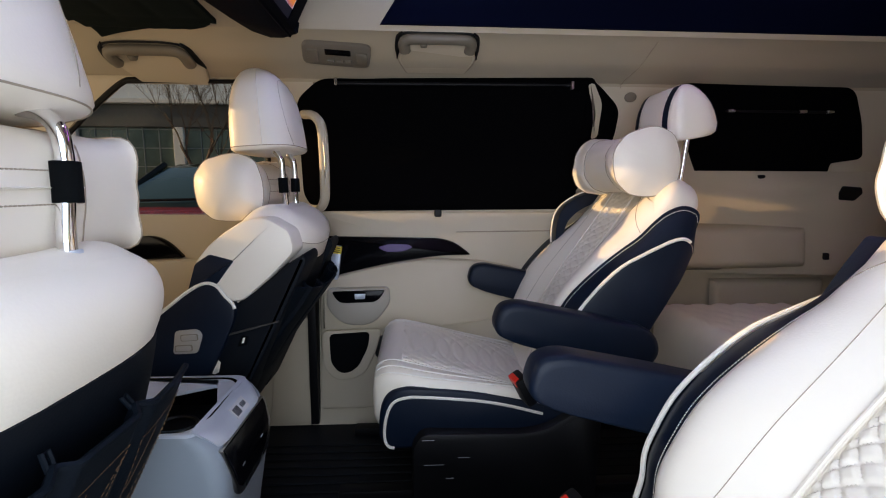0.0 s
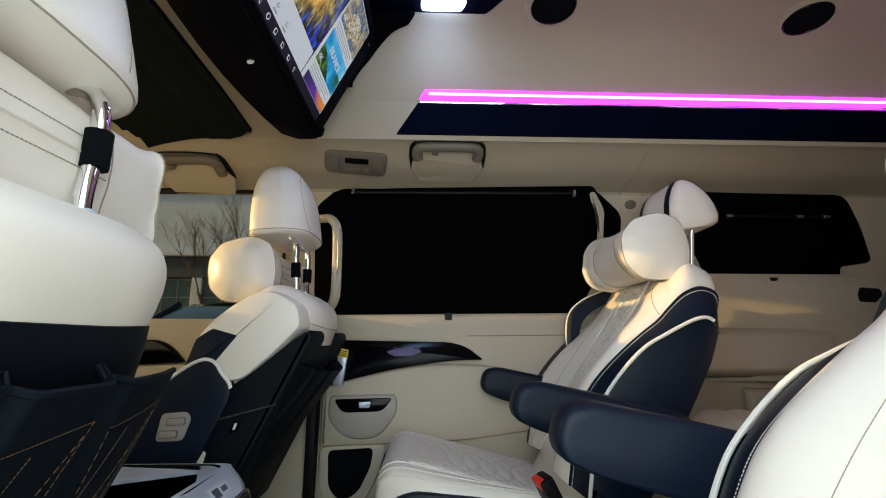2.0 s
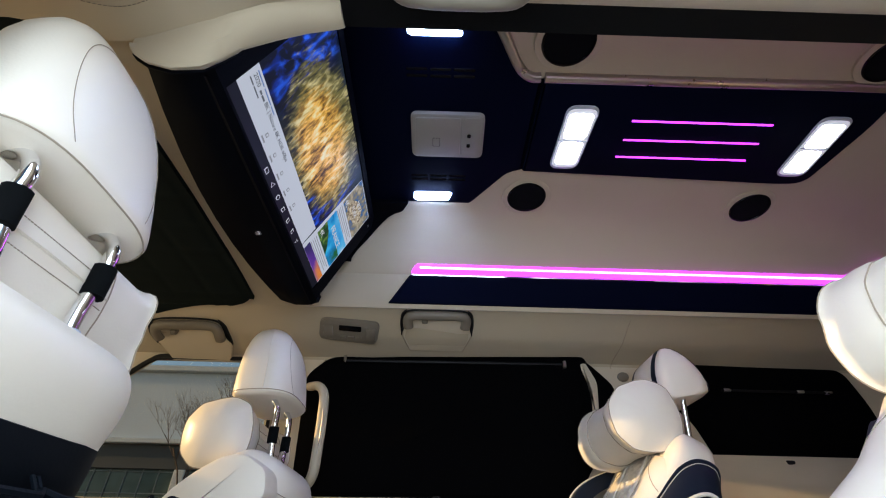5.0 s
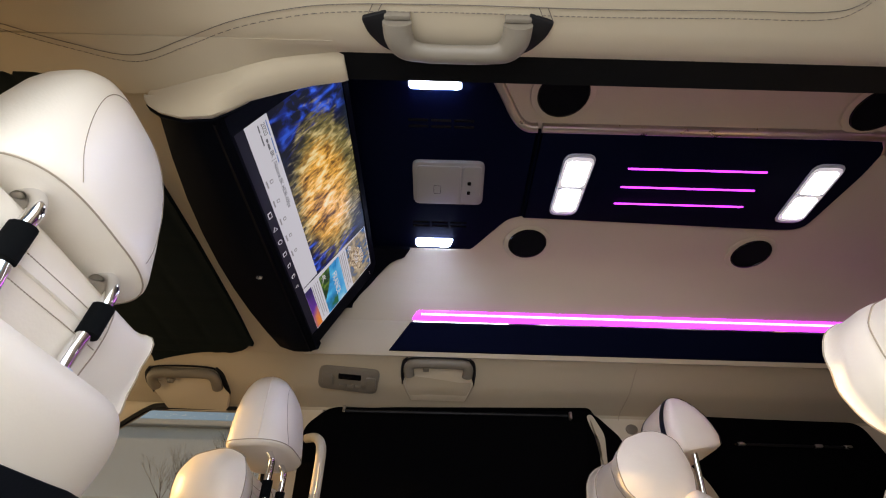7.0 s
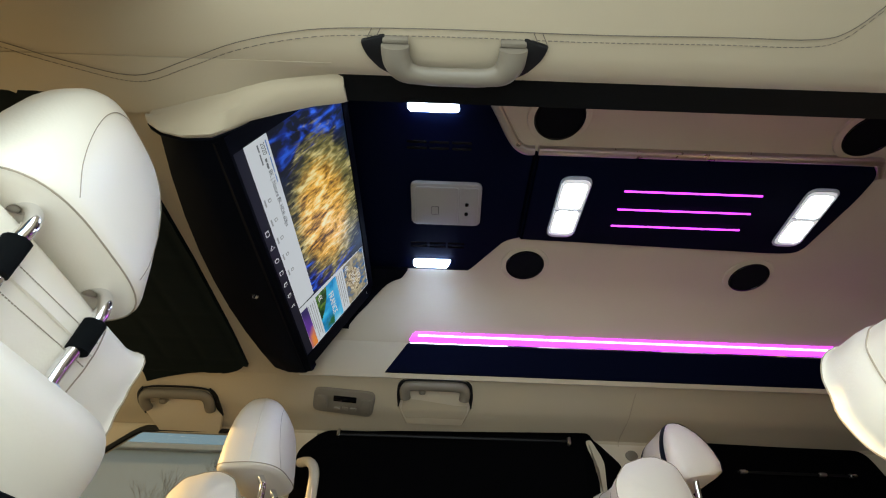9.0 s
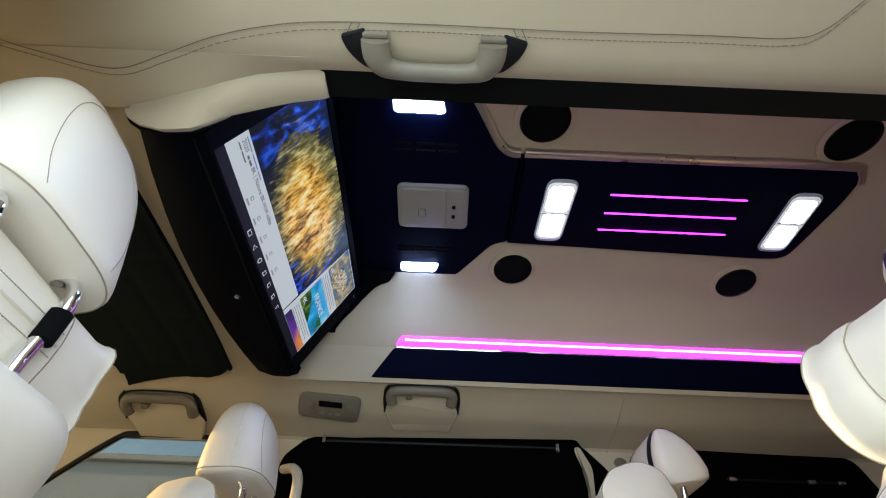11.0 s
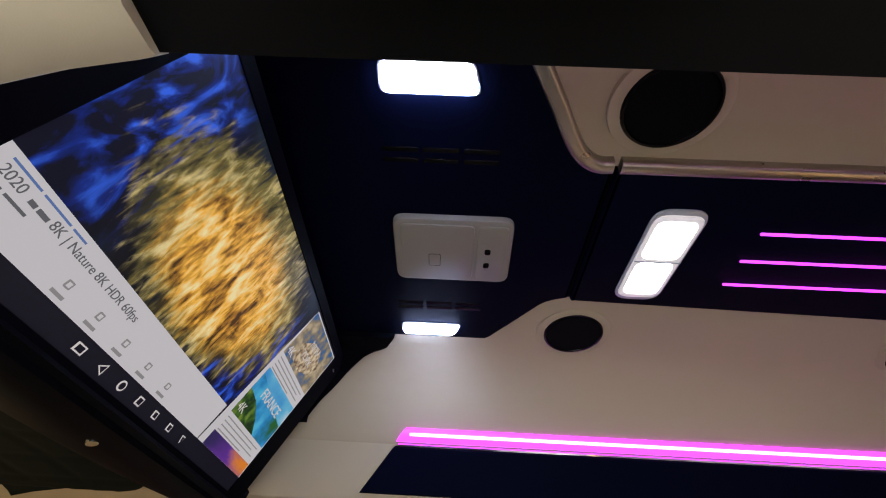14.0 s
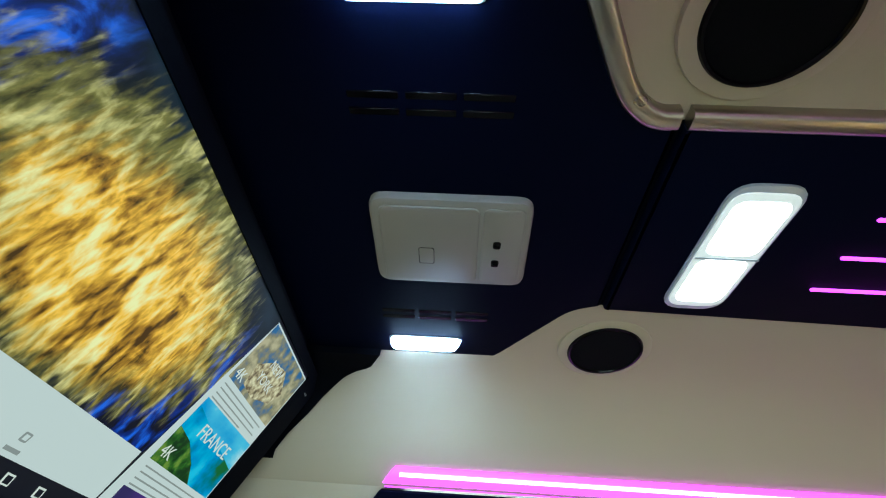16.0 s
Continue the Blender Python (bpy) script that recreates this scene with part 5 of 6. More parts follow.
def front_seat(side, label, stitched, low=0.81):
    """A front seat seen from behind, centred on y 0."""
    seat = thing("car_seat", label, "seat", group="front seats")
    if stitched:
        B = Back((-0.375, 0, 0.30), 28.7, 0.563, [(0, 0.20), (0.3, 0.21), (0.55, 0.194), (0.68, 0.185), (0.85, 0.160), (1, 0.145)], [(0, 0.085), (0.4, 0.092), (0.65, 0.09), (0.85, 0.078), (1, 0.07)], 0.06, 0.004, 0.03, ((0, 1.2), (0.4, 1.05), (0.65, 0.84), (0.85, 0.74), (1, 0.77)))
    else:
        B = Back((-0.355, 0, 0.30), 26, 0.566, [(0, 0.20), (0.3, 0.23), (0.65, 0.208), (0.85, 0.183), (1, 0.165)], [(0, 0.085), (0.4, 0.092), (0.65, 0.09), (0.85, 0.078), (1, 0.07)], 0.06, 0.022, 0.03)
    back = part("backrest", B.shell(), CREAM, seat, "cream leather backrest")
    part("back_panel", B.patch(lambda v: (0.0, low + (interp(v, [(0, -0.03), (0.12, -0.006), (0.3, 0.002), (0.5, 0.003), (0.7, 0.002), (0.88, -0.006), (1, -0.03)]) if stitched else 0.012 * math.cos((v - 0.5) * 5))), (203, 337), 26, 24, 0.006, 0.012), BACKPANEL, back, "navy black back panel")
    at = lambda a, b, y: B.hip + B.u * a + B.n * b + Vector((0, y, 0))
    for t in (-1, 1):
        rib = [(0.0, 0.09), (0.15, 0.13), (0.272, 0.135), (0.329, 0.113), (0.354, 0.073), (0.318, 0.020), (0.27, 0.0), (0.12, -0.01), (0.0, -0.01)] if stitched else [(0.0, 0.20), (0.12, 0.195), (0.20, 0.168), (0.259, 0.138), (0.303, 0.117), (0.336, 0.097), (0.353, 0.078), (0.355, 0.056), (0.343, 0.034), (0.324, 0.001), (0.27, -0.01), (0.12, -0.01), (0.0, -0.01)]
        wing = [(p.x, p.y) for p in bend([(a, b, 0) for a, b in rib], 4)]
        part("side_wing", prism(wing, t * 0.15, t * (0.238 if not stitched else 0.230), lambda u, v, h: at(u, v - 0.010, h), 0.008), NAVY, back, "navy leather side wing")
        if not stitched:
            part("back_wrap", prism(rounded([(0.30, 0.012), (0.397, -0.040), (0.471, -0.074), (0.505, -0.095), (0.49, -0.110), (0.0, -0.110), (0.0, 0.0), (0.2, 0.0)], [0.01, 0.03, 0.03, 0.02, 0.02, 0.01, 0.01, 0.02]), t * 0.10, t * 0.226, lambda u, v, h: at(u, v, h), 0.012), BACKPANEL, back, "navy black back panel side")
            part("side_pad", prism(rounded([(0.345, -0.012), (0.28, 0.100), (0.38, 0.122), (0.43, 0.110), (0.473, 0.090), (0.52, 0.060), (0.545, 0.02), (0.54, -0.04), (0.50, -0.070), (0.42, -0.044)], 0.016), t * 0.12, t * 0.231, lambda u, v, h: at(u, v - 0.006, h), 0.012), CREAM, back)
        part("shoulder_insert", prism(rounded([(0.338, 0.064), (0.312, 0.112), (0.38, 0.122), (0.414, 0.102), (0.424, 0.047)], 0.006), t * 0.14, t * 0.2345, lambda u, v, h: at(u, v - 0.010, h), 0.004), NAVY, back, "navy leather shoulder insert")
        part("piping", tube([at(a, b - 0.010, t * (0.237 if not stitched else 0.229)) for a, b in (wing[4:21] if stitched else wing[4:37])], 0.004, 7), PIPING, back, "white piping")
    if not stitched:
        on_side = lambda u, v, h: Vector((u + 0.01, h, v))
        plate = part("switch_plate", prism(rounded([(-0.350, 0.538), (-0.298, 0.542), (-0.288, 0.528), (-0.302, 0.484), (-0.358, 0.482)], 0.010), -0.220, -0.2405, on_side, 0.003), BOXGREY, seat, "grey plate with two seat switches")
        part("pocket_strap", tube([(-0.268, -0.228, 0.513), (-0.19, -0.2285, 0.533), (-0.112, -0.224, 0.553)], 0.0045, 6, flat=0.5), GREYSTRAP, seat, "grey hem strap of the side net")
        tag = part("strap_tag", prism([(-0.218, 0.494), (-0.196, 0.500), (-0.192, 0.520), (-0.206, 0.522)], -0.222, -0.2285, on_side, 0.001), BLACK_CLOTH, seat)
        part("tag_print", prism([(-0.207, 0.503), (-0.202, 0.504), (-0.198, 0.517), (-0.203, 0.516)], -0.224, -0.2292, on_side), PIPING, tag, "white tag print")
        for x, z in ((-0.318, 0.522), (-0.332, 0.497)):
            rim = rounded([(x - 0.020, z - 0.009), (x + 0.020, z - 0.007), (x + 0.020, z + 0.009), (x - 0.020, z + 0.007)], 0.005)
            part("switch_rim", prism(rim, -0.236, -0.2412, on_side, 0.0008), GREY, plate)
            part("switch", prism([(x + (a - x) * 0.86, z + (b - z) * 0.76) for a, b in rim], -0.236, -0.2432, on_side, 0.001), BOXGREY, plate)
    # rear pocket in three panels, gaping open at its top
    def pocket(u, v, o):
        th = 270 + math.degrees(math.asin(spow((2 * u - 1) * 0.735, 1 / 0.62))) if stitched else 212 + 116 * u
        s = 0.28 + (low - 0.338 if stitched else low - 0.355 + 0.01 * (1 - u)) * v
        n_fold = 2.78 if stitched else 5
        fold = min(1.0, 7 * abs((n_fold * (u - 0.5) + 1.0) % 1.0 - 0.5)) if 0.1 < u < 0.9 else 1.0
        return B.P(s, th, 0.008 + (0.028 * v * (0.6 + 0.4 * fold) + 0.003 * v * max(0.0, 2 * u - 1) ** 3 if stitched else 0.046 * v ** 1.5 * (0.6 + 0.4 * fold)) + o)
    pk = part("pocket", sheet(pocket, span(0, 1, 100), span(0, 1, 14), 0.006), POCKET, back, "black quilted seat-back pocket")
    for u in ((0.32, 0.68) if stitched else (0.2, 0.4, 0.6, 0.8)):
        part("tab", tube([pocket(u - 0.012, 0.99, -0.004), pocket(u - 0.012, 1.018, -0.016), pocket(u + 0.012, 1.018, -0.016), pocket(u + 0.012, 0.99, -0.004)], 0.0022, 6), POCKET, pk)
    part("hem", tube([pocket(u, 1.0, -0.002) for u in span(0, 1, 60)], 0.0035, 6), POCKET, pk)
    for u0 in ((0.03, 0.375, 0.725) if stitched else ()):
        w = 0.25
        dash = bmesh.new()
        for path in ([(u0, 0.86), (u0 + w, 0.90), (u0 + w * 0.72, 0.45), (u0 + w * 0.1, 0.12), (u0, 0.86)], [(u0 + w * 0.95, 0.86), (u0 + w * 0.08, 0.30)], [(u0 + w * 0.35, 0.84), (u0 + w * 0.10, 0.62)], [(u0 + w * 0.30, 0.26), (u0 + w * 0.72, 0.52)]):
            for (a, b), (c, d) in zip(path, path[1:]):
                n = 22
                for k in range(n):
                    f, g = k / n, (k + 0.6) / n
                    tube([pocket(a + (c - a) * f, b + (d - b) * f, 0.001), pocket(a + (c - a) * g, b + (d - b) * g, 0.001)], 0.00040, 4, dash)
        part("stitching", dash, THREAD, pk, "brown dashed decorative stitching")
    # cushion
    part("cushion", shifted(superq(0.27, 0.25, 0.11, 0.35, 0.4, 18, 36), pose(-0.68, 0, 0.33, 0, 6, 0)), CREAM, seat, "cream leather seat cushion")
    part("base", block(-0.90, -0.46, -0.20, 0.20, 0.0, 0.25, 0.03), BLACK, seat, "black seat base")
    side_plate = prism(rounded([(-0.86, 0.27), (-0.47, 0.25), (-0.42, 0.36), (-0.50, 0.42), (-0.86, 0.36)], 0.03), 0.235 * side, 0.262 * side, lambda u, v, h: Vector((u, h, v)), 0.006)
    part("side_cover", side_plate, NAVY, seat, "navy side cover")
    # headrest
    head_ob, H = headrest(seat, (-0.197, 0.003, 1.053), -11, (0.063, 0.131, 0.128), TALL) if stitched else headrest(seat, (-0.195, 0.0075, 1.056), -4.3, (0.090, 0.138, 0.106), TALL)
    part("seam", tube([H(-0.985 if stitched else -0.90, w, 0.001) for w in [2 * math.pi * k / 60 for k in range(61)]], 0.0011, 5, caps=False), SEAM, head_ob)
    arch = [(-0.88, 0.42), (-0.5, 0.62), (0.0, 0.72), (0.4, 0.66), (0.65, 0.40), (0.72, 0.0)]
    arch = arch + [(z, -w) for z, w in arch[-2::-1]]
    part("seam", tube([H(p.x, p.y, 0.0008) for p in bend([(z, w * 0.85, 0) for z, w in arch], 6)], 0.0005, 5), SEAM, head_ob)
    for w0 in () if stitched else (1.35, -1.35):
        part("seam", tube([H(z, w0, 0.001) for z in span(-0.9, 0.9, 24)], 0.0018, 5), CREAM, head_ob)
    px, half = -0.136, 0.069 if stitched else 0.060
    for t in (-1, 1):
        low_y, y = t * (half - 0.010), t * half
        top = [(px + 0.001, y, 0.898), (px - 0.001, y, 0.911), (px - 0.007, y, 0.923), (px - 0.019, y, 0.931), (px - 0.040, y, 0.937), (px - 0.055, y, 0.958)] if stitched else [(px, y, 0.918), (px - 0.003, y, 0.936), (px - 0.013, y, 0.952), (px - 0.024, y, 0.985)]
        part("post", tube(bend([(px + 0.004, low_y, 0.77), (px + 0.003, low_y, 0.82), (px + 0.001, y, 0.875)] + top, 6), 0.0080, 14), CHROME, seat, "chrome headrest post")
        part("post_collar", tube([(px + 0.004, low_y, 0.790), (px + 0.003, low_y, 0.804)], [0.015, 0.011], 14), SILVERTRIM, seat)
        part("strap", tube([(px + 0.002, y * 0.97, 0.848), (px + 0.001, y, 0.886)], 0.0125, 12), BLACK_CLOTH, seat, "black pillow strap")
    for q in (46, 134):
        part("seam", tube([B.P(s_, q, 0.0015) for s_ in span(0.45, 0.93, 20)], 0.0016, 5), SEAM, back)
    if not stitched:
        for s_ in (0.64, 0.73, 0.82):
            part("cross_seam", tube([B.P(s_ + 0.03 * math.sin((q - 100) / 60 * 3.14), q, 0.0012) for q in span(100, 158, 16)], 0.0012, 5), SEAM, back)
        part("seam", tube([B.P(0.90, q, 0.0004) for q in span(185, 355, 40)], 0.0009, 5), SEAM, back)
    return seat, B


fs1, FB = front_seat(-1, "front passenger seat in cream and navy leather, sunlit from ahead", False)
move(fs1, pose(-0.01, 0.4675, 0))
fs2, FB = front_seat(1, "driver seat in cream and navy leather with a stitched back pocket", True, 0.862)
move(fs2, pose(0.008, -0.430, 0))
neck_pillow("cream leather neck pillow strapped to a front headrest, sunlit", 0.171, 0.080, (-0.260, 0.524, 0.859), 2.35, 1.6)
neck_pillow("cream leather neck pillow strapped to the driver headrest", 0.203, 0.066, (-0.204, -0.437, 0.855), 4.5, 0.2, 0.8)


# ---- far side: windows, blinds and door ----
def on_wall(side=1):
    """Outline (x, z) on the side wall, heights measured inwards."""
    return lambda u, v, h: Vector((u, side * (wally(v) - h), v))


def outline_on_wall(pts, r, h0, h1, bevel=0.003, steps=10):
    """A trim piece that follows the wall's curve: rows of the rounded outline."""
    ring = rounded(pts, r, 6)
    dense = []
    for a, b in zip(ring, ring[1:] + ring[:1]):
        n = max(1, int(math.hypot(b[0] - a[0], b[1] - a[1]) / 0.06))
        dense += [(a[0] + (b[0] - a[0]) * k / n, a[1] + (b[1] - a[1]) * k / n) for k in range(n)]
    return prism(dense, h0, h1, on_wall(), bevel)


GLASS = bpy.data.materials.new("window_glass")
GLASS.use_nodes = True
gb = GLASS.node_tree.nodes["Principled BSDF"]
gb.inputs["Transmission Weight"].default_value, gb.inputs["Roughness"].default_value, gb.inputs["IOR"].default_value = 1.0, 0.0, 1.1
gb.inputs["Base Color"].default_value = (0.93, 0.96, 0.98, 1)


def slab_on_wall(x0, x1, z0, z1, out, thick):
    return sheet(lambda x, z, off: Vector((x, wally(z) + out - off, z)), span(x0, x1, 2), span(z0, z1, 8), thick)


w1 = thing("window_1", "clear front passenger window glass", "window", kind="structure")
part("pane", slab_on_wall(-1.12, -0.31, 0.755, 1.208, 0.025, 0.004), GLASS, w1).visible_shadow = False
seal = bmesh.new()
tube([(-0.312, wally(0.77), 0.77), (-0.312, wally(1.0), 1.0), (-0.318, wally(1.2), 1.2)], 0.010, 6, seal)
part("seal", seal, BLACK, w1)
tri_ = prism([(-1.12, 0.90), (-0.90, 1.085), (-0.755, 1.192), (-0.70, 1.215), (-1.12, 1.215)], -0.02, 0.006, on_wall(), 0.003)
part("pillar_trim", tri_, CREAM_TRIM, w1, "cream windscreen pillar trim")
part("pillar_seal", tube([(p.x, wally(p.y) - 0.004, p.y) for p in bend([(-1.12, 0.895, 0), (-0.90, 1.080, 0), (-0.76, 1.186, 0), (-0.70, 1.203, 0), (-0.60, 1.204, 0)], 4)], 0.009, 6), BLACK, w1)
part("top_seal", tube([(-0.75, wally(1.197) - 0.002, 1.197), (-0.32, wally(1.203) - 0.002, 1.203)], 0.007, 6), BLACK, w1)

w2 = thing("window_2", "sliding door window with a drawn black roller blind", "window", kind="structure")
part("pane", slab_on_wall(-0.14, 0.70, 0.785, 1.205, 0.04, 0.004), GLASS, w2)
sur = [(-0.20, 1.150), (-0.118, 1.216), (0.805, 1.224), (0.905, 1.135), (0.897, 1.03), (0.735, 0.784), (-0.155, 0.776), (-0.20, 0.825)]
part("surround", outline_on_wall(sur, 0.035, -0.03, 0.006, 0.004), SHADE, w2, "black window surround")
# blind: fine pleats between the rail and the sill
def pleat(x, z, off):
    return Vector((x, wally(z) - 0.011 - 0.0012 * (1 if int(round((z - 0.79) / 0.010)) % 2 else -1) - off, z))
part("blind", sheet(pleat, span(-0.13, 0.775, 2), span(0.79, 1.19, 40), -0.004), SHADE, w2, "black pleated roller blind")
part("rail", tube([(-0.062, 0.768, 1.199), (0.722, 0.768, 1.205)], 0.006, 8), BLACK, w2)
for x in (-0.062, 0.722):
    part("rail_hook", block(x - 0.005, x + 0.005, 0.755, 0.775, 1.19, 1.215, 0.002, 1), SILVER, w2)
part("blind_knob", block(0.262, 0.288, 0.83, 0.853, 0.757, 0.783, 0.006), BLACK, w2)
strip = [(0.775, 1.215), (0.80, 1.216), (0.838, 1.15), (0.835, 1.04), (0.812, 1.03), (0.815, 1.12)]
part("pillar_trim", outline_on_wall(strip, 0.02, 0.0, 0.012, 0.004), CREAM_TRIM, w2, "cream trim strip")

w3 = thing("window_3", "rear quarter window with a drawn black blind", "window", kind="structure")
part("pane", slab_on_wall(1.22, 1.70, 0.915, 1.205, 0.04, 0.004), GLASS, w3)
sur = [(1.03, 1.150), (1.095, 1.218), (1.735, 1.214), (1.80, 1.10), (1.848, 0.972), (1.725, 0.955), (1.722, 0.912), (1.225, 0.905), (1.165, 1.02)]
part("surround", outline_on_wall(sur, [0.03, 0.04, 0.04, 0.03, 0.03, 0.012, 0.02, 0.03, 0.03], -0.03, 0.008, 0.004), SHADE, w3, "black blind and surround")
part("rail", tube([(1.27, 0.775, 1.128), (1.66, 0.775, 1.128)], 0.0045, 8), BLACK, w3)
for x in (1.29, 1.55, 1.65):
    part("rail_hook", block(x - 0.012, x + 0.012, 0.767, 0.782, 1.124, 1.134, 0.002, 1), SILVER, w3)
part("blind_knob", block(1.44, 1.47, 0.815, 0.84, 0.892, 0.912, 0.006), BLACK, w3)
qw = bmesh.new()
def taper(x):
    """How far the rear side trim draws in towards the back."""
    q = min(1.0, max(0.0, (x - 1.10) / 0.66))
    return 0.062 * q * q * (3 - 2 * q)
sheet(lambda x, z, o: Vector((x, wally(z) - taper(x) * min(1.0, (0.925 - z) / 0.06) + 0.004 + o, z)), span(1.04, 1.90, 20), span(0.55, 0.925, 16), 0.02, qw)
tagged(link_mesh("quarter_sill", qw, CREAM_TRIM), "cream sill below the rear quarter window", "trim", kind="structure")

# sliding door
door = thing("sliding_door", "closed cream sliding door panel with a gloss black trim band", "door", kind="structure")
pan = [(-0.150, 0.775), (0.84, 0.775), (0.80, 0.40), (0.74, 0.075), (-0.150, 0.060)]
part("door_panel", outline_on_wall(pan, [0.01, 0.05, 0.1, 0.06, 0.015], 0.0, 0.020, 0.008), CREAM_TRIM, door)
part("door_gap", block(-0.185, -0.156, 0.775, 0.86, 0.01, 0.78, 0.004), BLACK, door, "black door seal")
# raised armrest area under the band
arm = [(-0.146, 0.535), (0.05, 0.585), (0.22, 0.612), (0.42, 0.605), (0.60, 0.57), (0.60, 0.40), (0.30, 0.362), (-0.146, 0.350)]
part("arm_pad", outline_on_wall(arm, [0.01, 0.08, 0.08, 0.06, 0.08, 0.08, 0.08, 0.01], 0.015, 0.045, 0.018), CREAM_TRIM, door, "cream padded door armrest")
band = [(-0.150, 0.690), (0.28, 0.682), (0.335, 0.668), (0.395, 0.622), (0.28, 0.620), (0.10, 0.595), (-0.08, 0.552), (-0.150, 0.532)]
bandp = part("trim_band", outline_on_wall(band, [0.005, 0.05, 0.04, 0.012, 0.06, 0.08, 0.08, 0.005], 0.01, 0.032, 0.005), GLOSS, door, "gloss black trim band")
glow = [(0.06, 0.650), (0.10, 0.662), (0.17, 0.660), (0.185, 0.650), (0.15, 0.636), (0.09, 0.634)]
part("lit_grille", outline_on_wall(glow, 0.01, 0.02, 0.0335, 0.001), PURPLE_GLOW, bandp, "dim violet lit grille")
inner = part("inner_handle", shifted(block(-0.016, 0.016, -0.012, 0.012, -0.065, 0.055, 0.006), pose(-0.085, 0.800, 0.605, 0, 8, 0)), SILVERTRIM, bandp, "silver inner door handle")
part("label", shifted(block(-0.017, 0.017, -0.0135, 0.0, 0.028, 0.054, 0.002), pose(-0.085, 0.799, 0.605, 0, 8, 0)), YELLOW, inner, "yellow label")
for k in range(3):
    part("text_bar", shifted(block(-0.012, 0.012, -0.0145, -0.0125, 0.033 + 0.007 * k, 0.036 + 0.007 * k, 0), pose(-0.085, 0.799, 0.605, 0, 8, 0)), BLACK, inner)
cup = [(-0.118, 0.512), (0.102, 0.516), (0.108, 0.455), (0.045, 0.372), (-0.065, 0.374), (-0.125, 0.440)]
pc = part("pull_cup", outline_on_wall(cup, [0.02, 0.02, 0.04, 0.05, 0.05, 0.04], 0.02, 0.062, 0.020), CUPGREY, door, "grey-cream pull cup with switches")
part("switch_plate", outline_on_wall([(-0.100, 0.500), (0.088, 0.504), (0.060, 0.462), (-0.075, 0.458)], [0.012, 0.012, 0.03, 0.03], 0.04, 0.0655, 0.002), GLOSS, pc, "gloss black switch plate")
part("switch", outline_on_wall([(-0.02, 0.492), (0.02, 0.493), (0.016, 0.474), (-0.018, 0.473)], 0.004, 0.05, 0.070, 0.002), SILVERTRIM, pc)
slot = [(-0.116, 0.340), (0.030, 0.348), (0.022, 0.290), (-0.012, 0.222), (-0.045, 0.200), (-0.080, 0.200), (-0.110, 0.235)]
wide = [(-0.146, 0.352), (0.075, 0.360), (0.050, 0.270), (0.010, 0.190), (-0.050, 0.170), (-0.100, 0.172), (-0.140, 0.22)]
ps = part("map_pocket", outline_on_wall(wide, 0.03, 0.015, 0.038, 0.010), CREAM_TRIM, door)
part("pocket_mouth", outline_on_wall(slot, 0.02, 0.03, 0.0395, 0.001), BLACK_CLOTH, ps, "dark open map pocket")
part("cup_holder", outline_on_wall([(0.045, 0.325), (0.10, 0.335), (0.10, 0.25), (0.045, 0.245)], 0.03, 0.015, 0.030, 0.004), BLACK, door, "dark bottle holder")
part("beltline_seam", tube([(x, wally(0.70) - 0.022, 0.70 + 0.01 * x) for x in span(0.34, 0.84, 8)], 0.002, 5), SEAM, door)

# B pillar with its pull handle
bp = thing("b_pillar", "cream lower pillar trim beside the front seat", "trim", kind="structure")
part("pillar_panel", outline_on_wall([(-0.30, 0.78), (-0.19, 0.78), (-0.19, 0.13), (-0.172, 0.10), (-0.178, 0.012), (-0.335, 0.005), (-0.325, 0.10)], 0.02, 0.0, 0.022, 0.008), CREAM_TRIM, bp)
ph = thing("assist_grip", "cream upright pull handle on the pillar", "grab handle")
part("grip", tube(bend([(-0.165, 0.745, 1.095), (-0.125, 0.705, 1.085), (-0.098, 0.682, 1.05), (-0.092, 0.680, 0.98), (-0.092, 0.685, 0.88), (-0.098, 0.70, 0.82), (-0.125, 0.74, 0.790), (-0.175, 0.80, 0.79)], 5), 0.0165, 12, flat=0.85), CREAM_TRIM, ph)
part("bright_edge", tube(bend([(-0.090, 0.666, 1.00), (-0.086, 0.663, 0.95), (-0.088, 0.668, 0.87)], 4), 0.002, 6), SILVER, ph)

# belt hanging at the pillar with its buckle tongue
belt = thing("front_seat_belt", "black belt stalk with a red-buttoned buckle", "seat belt")
part("stalk", tube([(-0.20, 0.735, 0.60), (-0.12, 0.72, 0.70)], 0.014, 8, flat=0.5), BLACK, belt)
part("release_button", shifted(block(-0.012, 0.012, -0.008, 0.008, -0.012, 0.012, 0.003), pose(-0.113, 0.718, 0.708, 0, 35, 0)), RED, belt, "red release button")

# rear quarter trim
rq = thing("quarter_armrest", "cream padded armrest of the rear side wall", "armrest")
def soft_pad(x0, x1, z0, z1, h, r):
    """A padded panel on the side wall, rounded at its rim."""
    def f(u, v, o):
        x, z = x0 + (x1 - x0) * u, z0 + (z1 - z0) * v
        d = min(x - x0 + 0.001, x1 - x, z - z0, z1 - z)
        e = min(1.0, d / r)
        return Vector((x, wally(z) - h * math.sqrt(max(0.0, 1 - (1 - e) ** 2)) - 0.001 + o, z))
    us, vs = [0, 0.01, 0.02, 0.04, 0.06] + span(0.1, 0.9, 14) + [0.94, 0.96, 0.98, 0.99, 1], [0, 0.02, 0.05, 0.09, 0.14, 0.2] + span(0.3, 0.7, 5) + [0.8, 0.86, 0.91, 0.95, 0.98, 1]
    return sheet(f, us, vs)


